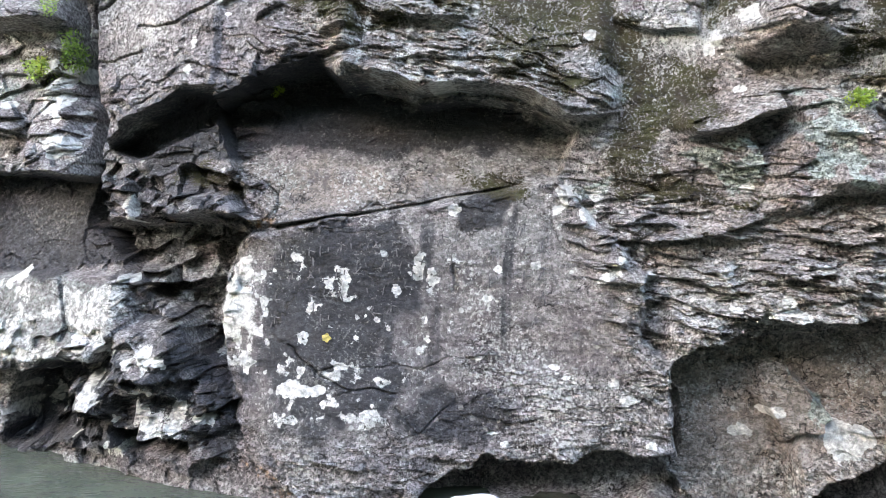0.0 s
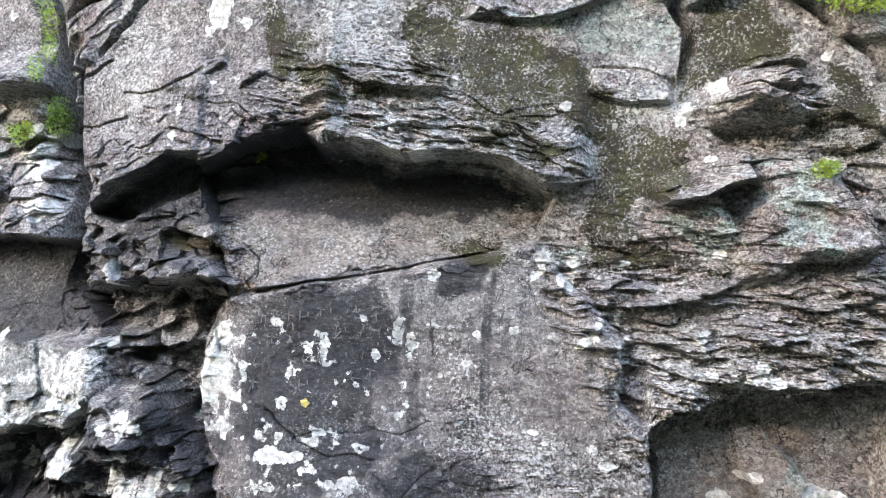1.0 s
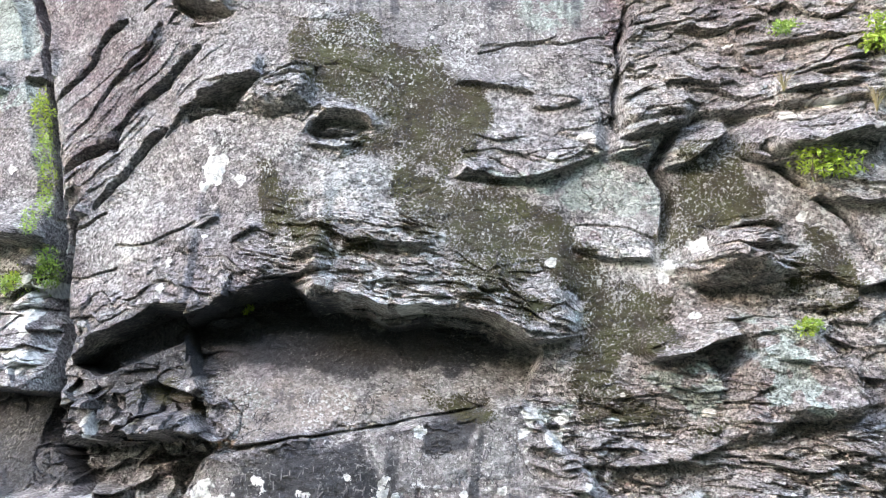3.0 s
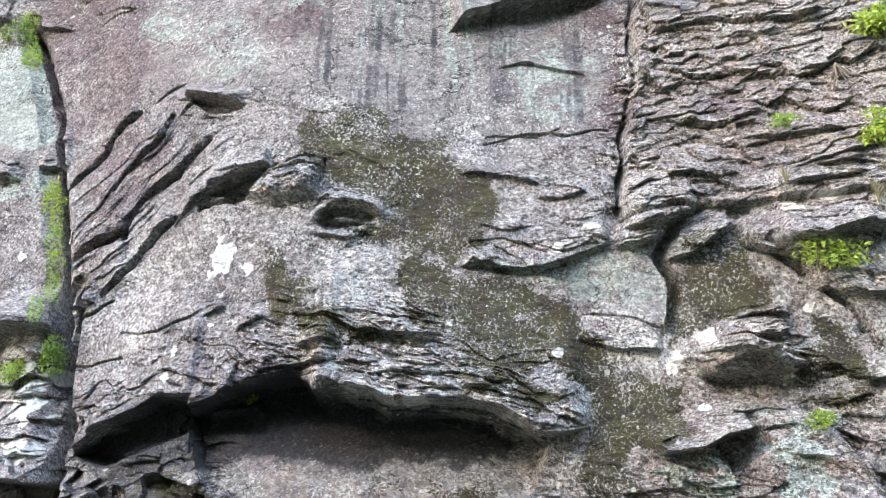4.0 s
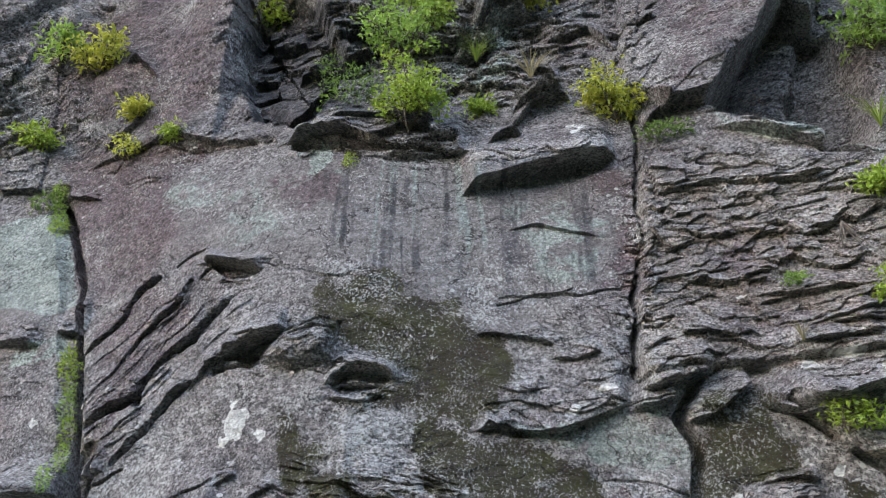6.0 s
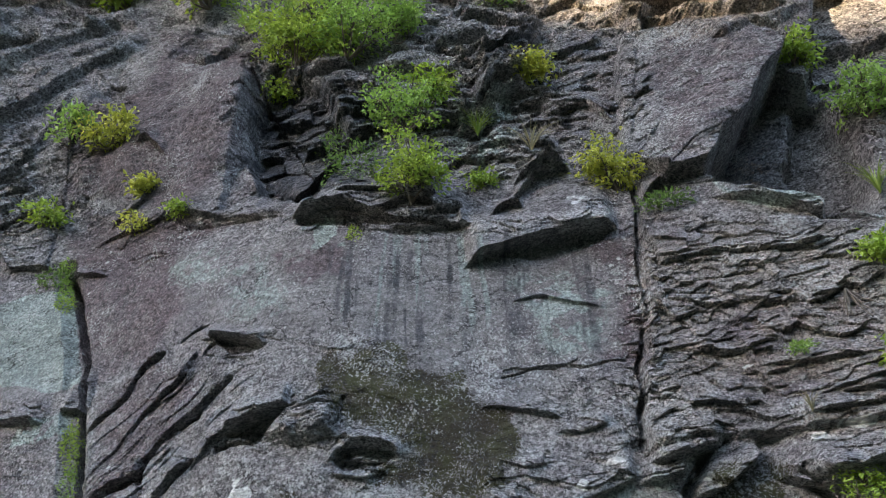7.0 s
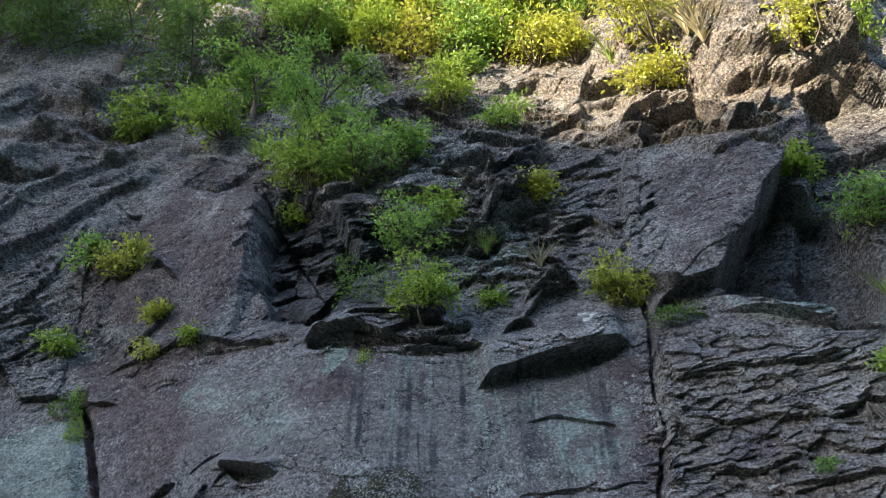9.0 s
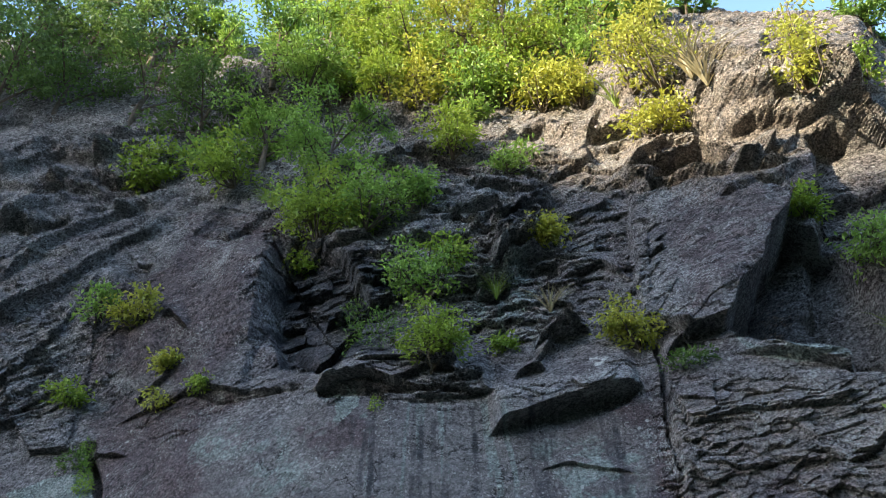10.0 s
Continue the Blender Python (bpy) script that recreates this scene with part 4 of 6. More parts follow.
flakes(0.26, 0.034, 1.5, 0.15, 201, LIVE * ((0.3 + 0.5 * CALM) * (1 - 0.8 * EVEN) + 0.7 * RAG) * (1 - 0.8 * HIGH))
flakes(0.10, 0.015, 1.8, 0.12, 231, LIVE * ((0.4 + 0.5 * CALM) * (1 - 0.6 * EVEN) + 1.2 * RAG) * (1 - 0.6 * HIGH))
flakes(0.042, 0.008, 1.7, 0.12, 261, (1 - 0.6 * QUIET) * ((0.5 + 0.5 * CALM) * (1 - 0.4 * EVEN) + 0.8 * RAG) * (1 - 0.9 * ramp(Z, 4, 7)))
flakes(1.6, 0.07, 0.8, 0.5, 281, LIVE * HIGH * (0.25 + 0.75 * CALM), 0.1)
flakes(0.55, 0.035, 1.2, -0.35, 286, LIVE * HIGH * (0.25 + 0.3 * RAG + 0.5 * CALM), 0.2)
flakes(0.20, 0.020, 1.3, 0.3, 291, (1 - 0.7 * QUIET) * HIGH * (0.35 + 0.3 * RAG + 0.4 * CALM), 0.3)
flakes(0.09, 0.013, 1.3, -0.2, 296, (1 - 0.5 * QUIET) * HIGH * (0.6 + 0.2 * RAG), 0.3)
D += 0.004 * rough(X * 19, Z * 25, 2, 8, 0.6) * (1 - 0.8 * ramp(Z, 4, 8)) + HIGH * (0.02 * rough(X * 2.5, Z * 3.5, 4, 12, 0.55) + 0.013 * rough(X * 9, Z * 11, 2, 14, 0.6))
# what grows on the rock, what water has left on it, and shade painted into recesses
coat('moss', [(-0.97, 5.0), (-0.7, 5.08), (-0.24, 5.15), (-0.27, 4.84), (0.22, 4.87), (0.32, 4.53), (0.58, 4.23), (0.57, 4.02), (0.36, 3.84), (0.31, 3.68), (-0.06, 3.72), (-0.23, 3.88), (-0.59, 3.76), (-0.25, 4.19), (-0.73, 4.47), (-0.92, 4.7)], 0.7, 0.16, 0.12)
coat('moss', [(-1.21, 3.78), (-0.92, 3.75), (-0.76, 3.61), (-0.78, 3.46), (-0.93, 3.26), (-1.09, 3.41)], 0.7, 0.16, 0.12)
coat('moss', [(-0.06, 3.7), (0.34, 3.66), (0.71, 3.64), (1.06, 3.48), (1.18, 3.24), (1.36, 3.09), (1.82, 2.79), (1.75, 2.45), (1.3, 2.39), (1.2, 2.73), (0.83, 2.91), (0.59, 2.81), (0.3, 2.96), (0.15, 3.23), (-0.03, 3.45)], 0.7, 0.16, 0.12)
coat('moss', [(-1.09, 3.45), (-0.57, 3.44), (-0.15, 3.1), (-0.53, 3.06), (-0.93, 3.18)], 0.7, 0.16, 0.12)
coat('moss', [(1.77, 3.26), (1.89, 3.76), (2.3, 3.8), (2.46, 3.51), (2.44, 3.33), (1.94, 3.18), (1.73, 3.03)], 0.7, 0.16, 0.12)
coat('moss', [(2.54, 3.35), (2.67, 3.29), (2.76, 2.96), (2.78, 2.56), (2.36, 2.92)], 0.7, 0.16, 0.12)
coat('moss', [(0.26, 3.15), (0.66, 3.12), (1.04, 2.66), (0.8, 2.56), (0.43, 2.76)], 0.7, 0.16, 0.12)
coat('moss', [(1.16, 2.81), (1.71, 2.87), (1.77, 2.54), (1.51, 2.48), (1.44, 2.31), (1.76, 2.03), (2.03, 1.96), (1.66, 1.85), (1.16, 2.06), (1.04, 2.43)], 0.7, 0.16, 0.12)
coat('moss', [(0.16, 2.22), (0.54, 2.18), (0.55, 2.03), (0.27, 2.03)], 0.7, 0.16, 0.12)
coat('moss', [(-1.92, 2.11), (-1.42, 2.18), (-1.27, 1.95), (-1.67, 1.98)], 0.7, 0.16, 0.12)
coat('moss', [(-3.49, 3.21), (-2.92, 3.18), (-2.85, 2.88), (-3.4, 2.93)], 0.7, 0.16, 0.12)
coat('pale', [(0.99, 3.64), (1.39, 3.84), (1.61, 3.74), (1.81, 3.5), (1.76, 3.29), (1.42, 3.34), (1.17, 3.43)], 1.0, 0.12, 0.05, 0.15)
coat('pale', [(0.51, 3.68), (1.03, 3.66), (1.06, 3.52), (0.78, 3.55)], 0.9, 0.08, 0.05, 0.2)
coat('pale', [(-2.92, 6.76), (-2.2, 6.64), (-1.52, 6.18), (-1.35, 5.73), (-1.4, 5.37), (-1.81, 5.37), (-2.17, 6.0), (-2.67, 6.07)], 0.55, 0.4, 0.2, 0.2)
coat('pale', [(-5.0, 6.5), (-4.11, 6.6), (-3.48, 5.28), (-3.77, 5.2), (-4.23, 5.37), (-4.64, 5.42)], 1.0, 0.08, 0.04)
coat('pale', [(-4.01, 4.91), (-3.48, 5.02), (-3.38, 4.74), (-3.99, 4.65)], 0.8, 0.1, 0.04, 0.2)
coat('pale', [(0.65, 5.77), (1.52, 5.69), (1.39, 4.89), (0.93, 4.87), (0.59, 5.36)], 0.62, 0.3, 0.12, 0.15)
coat('pale', [(-1.36, 6.69), (-1.01, 6.62), (-0.84, 6.17), (-1.16, 6.21)], 0.8, 0.1, 0.05, 0.2)
coat('pale', [(0.1, 8.5), (0.88, 8.75), (0.87, 7.73), (0.44, 7.19), (0.1, 7.75)], 0.6, 0.3, 0.1, 0.3)
coat('pale', [(2.15, 2.61), (2.34, 2.63), (2.58, 2.28), (2.73, 2.03), (2.21, 2.15), (2.21, 2.39)], 0.95, 0.1, 0.08, 0.25)
coat('pale', [(1.12, 3.07), (1.53, 3.0), (1.4, 2.87), (1.12, 2.92)], 0.7, 0.1, 0.08, 0.3)
coat('pale', [(1.53, 2.35), (2.06, 2.26), (2.0, 2.06), (1.79, 2.03)], 0.8, 0.12, 0.08, 0.35)
coat('pale', [(0.86, 2.12), (1.16, 2.14), (1.09, 2.01), (0.81, 2.01)], 0.8, 0.1, 0.06, 0.3)
coat('pale', [(0.92, 2.61), (1.12, 2.73), (1.58, 2.64), (1.45, 2.53)], 0.6, 0.1, 0.06, 0.4)
coat('pale', [(-3.6, 3.18), (-3.06, 3.09), (-2.84, 2.8), (-3.24, 2.75), (-3.61, 2.73)], 0.6, 0.1, 0.06, 0.3)
coat('pale', [(2.15, 0.98), (2.38, 0.79), (2.42, 0.62), (2.27, 0.61)], 0.8, 0.05, 0.04, 0.2)
coat('pale', [(2.41, 6.66), (2.58, 6.27), (3.84, 6.23), (3.46, 5.81), (2.52, 6.28)], 0.9, 0.1, 0.05)
coat('wet_shade', [(-1.15, 1.76), (-0.26, 1.91), (-0.22, 1.51), (-0.31, 1.08), (-0.17, 0.58), (-0.48, 0.49), (-1.07, 0.56), (-1.29, 0.87), (-1.29, 1.2), (-1.19, 1.61)], 0.85, 0.4, 0.16)
# niche roof and upper wall: seep stain, with the overhang's shade painted in
coat('wet_shade', [(-2.4, 2.36), (-1.91, 2.64), (-1.5, 2.74), (-1.11, 2.84), (-0.8, 2.92), (-0.6, 2.76), (-0.13, 2.66), (0.44, 2.66), (0.75, 2.5), (0.67, 2.36), (-0.31, 2.33), (-1.2, 2.33), (-2.06, 2.22)], 1.0, 0.22, 0.06)
# darker over the broken rock left of the niche
coat('wet_shade', [(-2.6, 2.3), (-1.6, 2.5), (-1.35, 2.1), (-1.3, 1.8), (-2.6, 1.8)], 0.45, 0.15, 0.1, 0.1)
# underside of the left lip: its shade painted in
coat('wet_shade', [(-2.45, 2.36), (-2.25, 2.53), (-1.98, 2.63), (-1.79, 2.74), (-1.57, 2.73), (-1.5, 2.5), (-1.9, 2.34), (-2.21, 2.22)], 0.95, 0.06, 0.03)
coat('wet_shade', [(-0.3, 0.76), (0.45, 0.77), (0.47, 0.42), (-0.12, 0.41)], 0.8, 0.2, 0.1)
coat('wet_shade', [(0.14, 1.99), (0.46, 2.05), (0.43, 1.81), (0.16, 1.79)], 0.9, 0.1, 0.04)
# left pillar's recess: its shade painted in, along with the stained face below
coat('wet_shade', [(-4.1, 2.18), (-2.66, 2.15), (-2.45, 1.78), (-2.32, 1.48), (-2.98, 1.41), (-4.09, 1.37)], 1.0, 0.12, 0.06)
coat('wet_shade', [(-3.35, 0.74), (-2.33, 0.89), (-1.8, 1.14), (-1.65, 1.27), (-1.42, 0.66), (-1.3, 0.29), (-1.84, 0.13), (-3.54, -0.06)], 0.75, 0.2, 0.1, 0.25, 4.0)
# upper niche again: shade under the overhang painted over its seepage
coat('wet_shade', [(-1.65, 2.64), (-0.57, 2.68), (0.44, 2.59), (0.69, 2.45), (0.48, 2.31), (0.0, 2.36), (-0.86, 2.23), (-1.29, 2.35)], 0.9, 0.3, 0.1, 0.1, 4.0)
# same recess once more, its upper part painted darker for shade
coat('wet_shade', [(-3.85, 2.19), (-2.72, 2.14), (-2.75, 1.77), (-3.76, 1.75)], 0.7, 0.15, 0.05, 0.2)
# darker over the rock between the pillar and the slab
coat('wet_shade', [(-2.47, 1.43), (-1.87, 1.49), (-1.63, 1.24), (-1.68, 0.92), (-2.19, 1.06)], 0.6, 0.15, 0.05, 0.2)
streaks('wet_shade', [(-1.07, 1.8), (0.75, 2.14), (0.8, 1.46), (0.74, 0.96), (-1.16, 0.69)], 0.55, 0.09)
streaks('plum', [(-4.35, 7.98), (-2.37, 6.94), (-2.69, 6.61), (-2.65, 5.37), (-3.45, 5.19)], 1.0, 0.12, 5)
coat('plum', [(-4.4, 7.87), (-2.32, 6.91), (-2.78, 6.73), (-2.68, 5.5), (-3.44, 5.2), (-3.97, 6.89)], 1.0, 0.25, 0.1)
coat('plum', [(-3.25, 5.01), (-2.51, 5.29), (-2.04, 4.95), (-2.29, 4.24), (-2.63, 3.55)], 0.6, 0.25, 0.1)
coat('plum', [(-1.64, 6.22), (-0.8, 6.4), (-0.8, 5.79), (-1.24, 5.72)], 0.8, 0.15, 0.1, 0.2)
coat('plum', [(1.17, 3.39), (1.74, 3.25), (1.68, 3.07), (1.15, 3.18)], 0.9, 0.05, 0.03)
coat('plum', [(1.28, 6.14), (1.75, 6.23), (1.55, 4.68), (1.31, 4.85), (1.5, 5.5)], 0.7, 0.15, 0.05, 0.2)
coat('plum', [(2.03, 5.25), (3.3, 5.04), (3.01, 4.15), (2.02, 4.33)], 0.5, 0.3, 0.1, 0.3)
coat('plum', [(-4.43, 7.5), (-3.02, 7.14), (-2.51, 6.17), (-2.47, 5.29), (-3.4, 5.09), (-4.12, 6.64)], 0.9, 0.3, 0.1)
coat('plum', [(-4.33, 11.79), (-2.54, 10.73), (-2.28, 8.38), (-2.69, 7.04), (-4.06, 7.98), (-4.68, 7.94), (-5.25, 9.8), (-4.03, 10.0)], 0.7, 0.3, 0.1)
coat('plum', [(2.34, 9.12), (3.99, 9.22), (3.23, 7.56), (1.98, 6.69)], 0.6, 0.3, 0.1, 0.2)
coat('plum', [(2.11, 2.52), (2.17, 2.53), (2.18, 2.06), (2.01, 1.89)], 0.8, 0.1, 0.05, 0.1)
coat('plum', [(1.47, 1.06), (2.23, 1.11), (2.78, 1.2), (2.72, 0.46), (1.64, 0.31)], 0.5, 0.3, 0.1, 0.3)
streaks('pale', [(-1.01, 6.43), (0.5, 6.24), (0.58, 5.23), (-0.9, 5.26)], 0.62, 0.06, 9)
streaks('wet_shade', [(-1.1, 6.28), (1.65, 6.12), (1.42, 4.69), (-0.89, 5.14)], 0.42, 0.055, 11)
coat('pale', [(-1.5, 2.35), (-1.1, 2.3), (-0.8, 2.1), (-1.05, 1.84), (-1.2, 1.9)], 0.35, 0.25, 0.06)
coat('rust', [(2.98, 7.3), (3.4, 7.9), (3.34, 6.84), (2.93, 6.5)], 0.5, 0.3, 0.1, 0.3)
coat('rust', [(-1.84, 1.91), (-1.85, 1.98), (-1.71, 1.92), (-2.05, 1.8)], 1.0, 0.05, 0.04, 0.2)
coat('rust', [(-1.3, 0.29), (-1.05, 0.22), (-0.82, 0.1), (-1.01, -0.01), (-1.31, 0.17)], 0.5, 0.08, 0.04, 0.2)
coat('rust', [(-1.21, 1.87), (-1.09, 1.87), (-1.09, 1.79), (-1.25, 1.79)], 0.8, 0.05, 0.03)
coat('tan', [(-1.63, 2.42), (-1.18, 2.19), (0.47, 2.27), (0.81, 2.22), (0.46, 2.07), (-0.14, 1.97), (-1.07, 1.81)], 0.6, 0.15, 0.06, 0.1)
coat('tan', [(1.47, 1.06), (2.2, 1.1), (2.21, 0.76), (1.66, 0.62)], 0.6, 0.2, 0.06, 0.2)
coat('tan', [(1.49, 0.97), (2.2, 1.1), (2.89, 1.24), (2.85, 0.22), (1.6, -0.07)], 0.7, 0.2, 0.06)
coat('tan', [(-0.58, 3.62), (0.07, 3.45), (-0.0, 3.03), (-0.46, 3.17)], 0.5, 0.2, 0.06, 0.3)
coat('tan', [(2.34, 17.11), (20.22, 36.59), (5.41, 10.45), (2.98, 8.61), (1.46, 10.33), (0.39, 12.27)], 0.9, 0.6, 0.2, 0.1)
coat('tan', [(-2.18, 14.84), (-0.04, 14.01), (-0.22, 11.25), (-1.31, 11.15)], 0.9, 0.4, 0.1, 0.2)
spot('lichen', -0.13, 1.55, 0.055, 1.4)
spot('lichen', -0.04, 1.45, 0.048, 1.5)
spot('lichen', 0.10, 1.91, 0.04, 1.0)
spot('lichen', -0.88, 1.09, 0.067, 0.7)
spot('lichen', -0.92, 0.75, 0.09, 0.7)
spot('lichen', -0.79, 0.75, 0.06, 0.6)
spot('lichen', -1.00, 0.74, 0.053, 1)
spot('lichen', -0.66, 0.68, 0.037, 1)
spot('lichen', -0.47, 0.60, 0.029, 1)
spot('lichen', 0.35, 0.50, 0.033, 0.6)
spot('lichen', 0.43, 0.44, 0.029, 0.6)
spot('lichen', 0.38, 1.53, 0.029, 1)
spot('lichen', 0.32, 1.34, 0.043, 0.7)
spot('lichen', 0.62, 1.56, 0.032, 1.3)
spot('lichen', 0.95, 1.88, 0.073, 0.9)
spot('lichen', 0.87, 1.99, 0.037, 0.8)
spot('lichen', 1.31, 1.99, 0.067, 0.3)
spot('lichen', 0.98, 3.04, 0.043, 0.7)
spot('lichen', 0.74, 0.92, 0.036, 0.5)
spot('lichen', 0.82, 0.86, 0.033, 0.5)
spot('lichen', 1.30, 0.49, 0.033, 0.6)
spot('lichen', 0.27, 0.97, 0.036, 0.4)
spot('lichen', -1.26, 0.87, 0.035, 1.4)
spot('lichen', -1.33, 1.05, 0.031, 2.5)
spot('lichen', -1.38, 1.35, 0.039, 2.0)
spot('lichen', -1.28, 1.57, 0.055, 0.5)
spot('lichen', 2.52, 0.51, 0.166, 0.6)
spot('lichen', 1.97, 0.50, 0.072, 0.8)
spot('lichen', 2.10, 0.65, 0.07, 0.5)
spot('lichen', -2.59, 0.98, 0.064, 1.6)
spot('lichen', -2.36, 0.93, 0.039, 2)
spot('lichen', -2.81, 0.77, 0.056, 0.5)
spot('lichen', -1.83, 0.89, 0.048, 0.8)
spot('lichen', -2.09, 0.86, 0.042, 0.7)
spot('lichen', -1.56, 0.50, 0.066, 0.6)
spot('lichen', -2.52, 0.58, 0.055, 0.8)
spot('lichen', -2.21, 1.41, 0.088, 0.5)
spot('lichen', -3.30, 1.38, 0.076, 0.8)
spot('lichen', -3.38, 1.31, 0.051, 0.8)
spot('lichen', -2.97, 2.70, 0.107, 0.7)
spot('lichen', -2.87, 2.39, 0.143, 0.9)
spot('lichen', -2.91, 2.98, 0.089, 0.9)
spot('lichen', -3.49, 2.74, 0.105, 0.4)
spot('lichen', -2.23, 1.90, 0.06, 1.8)
spot('lichen', 2.24, 1.57, 0.043, 0.7)
spot('lichen', 2.18, 1.46, 0.029, 0.6)
spot('lichen', 1.93, 1.49, 0.025, 0.6)
spot('lichen', 1.78, 1.33, 0.036, 0.4)
spot('lichen', 1.32, 1.49, 0.048, 0.7)
spot('lichen', 1.53, 1.33, 0.043, 0.4)
spot('lichen', 1.71, 2.95, 0.044, 1.4)
spot('lichen', 1.70, 2.94, 0.033, 1.2)
spot('lichen', -0.27, 1.39, 0.029, 1.5)
spot('lichen', 1.17, 0.74, 0.058, 0.7)
spot('lichen', 1.09, 0.84, 0.043, 0.7)
spot('lichen', 1.71, 1.54, 0.029, 1.2)
spot('lichen', 1.90, 2.06, 0.052, 0.6)
spot('lichen', 0.24, 3.22, 0.023, 2)
spot('lichen', -1.98, 0.46, 0.059, 0.5)
spot('lichen', -2.33, 0.41, 0.053, 0.6)
spot('lichen', 1.23, 3.96, 0.053, 0.7)
spot('lichen', 1.00, 3.80, 0.04, 1)
spot('lichen', 0.97, 3.04, 0.032, 0.9)
spot('lichen', 0.23, 3.21, 0.023, 2.0)
spot('lichen', -1.45, 3.83, 0.114, 1.4)
spot('lichen', -1.26, 3.70, 0.051, 1.0)
spot('lichen', -1.53, 3.67, 0.044, 1)
spot('lichen', -1.72, 3.06, 0.021, 2.2)
spot('lichen', -3.47, 4.05, 0.05, 1)
spot('lichen', 1.88, 3.12, 0.059, 0.9)
spot('lichen', 1.73, 3.00, 0.037, 1.4)
spot('lichen', 1.70, 2.96, 0.03, 1)
spot('lichen', -1.75, 2.87, 0.037, 1)
spot('lichen', -2.79, 3.30, 0.036, 2)
spot('lichen', 2.23, 4.60, 0.03, 0.6)
spot('lichen', 1.39, 3.13, 0.02, 0.7)
spot('lichen', 1.60, 3.11, 0.02, 0.7)
spot('lichen', 2.50, 4.01, 0.083, 0.4)
spot('lichen', 2.73, 4.06, 0.084, 0.4)
spot('lichen', 1.81, 3.83, 0.037, 0.9)
spot('lichen', 1.86, 2.66, 0.035, 1)
spot('lichen', 0.01, 2.70, 0.11, 0.3)
spot('lichen', -3.08, 3.02, 0.072, 0.8)
spot('lichen', -3.00, 2.68, 0.119, 0.9)
spot('lichen', -1.48, 3.26, 0.025, 0.7)
spot('lichen', 2.57, 3.31, 0.039, 1)
# paler and whiter over the block at the left pillar's foot
coat('pale', [(-4.09, 1.34), (-2.26, 1.41), (-2.21, 1.14), (-2.47, 0.8), (-3.01, 0.74), (-3.74, 0.72)], 0.42, 0.1, 0.05)
coat('lichen', [(-4.09, 1.34), (-2.26, 1.41), (-2.21, 1.14), (-2.47, 0.8), (-3.01, 0.74), (-3.74, 0.72)], 0.42, 0.1, 0.05, 0.2, 6.0)
coat('lichen', [(-1.55, 1.46), (-1.28, 1.6), (-1.23, 1.2), (-1.25, 0.83), (-1.55, 0.88)], 0.8, 0.08, 0.05, 0.55, 7.0)
coat('lichen', [(-1.09, 1.17), (-0.41, 0.66), (-0.47, 0.56), (-1.04, 0.7)], 0.9, 0.1, 0.05, 0.95, 8.0)
coat('lichen', [(-1.35, 1.6), (-0.3, 1.75), (0.1, 1.6), (0.0, 1.1), (-0.4, 0.5), (-1.2, 0.5)], 0.62, 0.2, 0.05, 1.0, 11.0)
coat('lichen', [(-2.79, 0.7), (-1.41, 1.19), (-1.43, 0.35), (-2.33, 0.25)], 0.85, 0.15, 0.05, 0.85, 5.0)
coat('lichen', [(-3.25, 3.11), (-2.89, 3.05), (-2.68, 2.2), (-3.05, 2.24)], 0.5, 0.1, 0.05, 0.6, 6.0)
coat('lichen', [(0.71, 2.1), (1.03, 2.03), (1.0, 1.78), (0.73, 1.74)], 0.8, 0.1, 0.05, 0.6, 8.0)
coat('lichen', [(0.8, 1.71), (2.6, 1.67), (2.66, 1.29), (1.23, 1.13)], 0.7, 0.2, 0.05, 0.95, 9.0)
coat('lichen', [(-0.6, 3.19), (0.08, 3.17), (1.04, 2.67), (0.65, 2.55), (-0.62, 2.74)], 0.36, 0.2, 0.05, 0.4, 9.0)
coat('tan', [(-0.92, 3.22), (0.07, 3.37), (1.08, 2.71), (0.65, 2.51), (-0.7, 2.78)], 0.5, 0.2, 0.05)
coat('lichen', [(1.04, 6.63), (1.29, 6.56), (1.19, 6.19), (1.06, 6.4)], 0.5, 0.12, 0.06, 0.6, 6.0)
coat('lichen', [(-3.5, 0.6), (-1.52, 0.82), (-1.34, 0.28), (-3.59, 0.01)], 0.7, 0.2, 0.05, 0.95, 5.0)

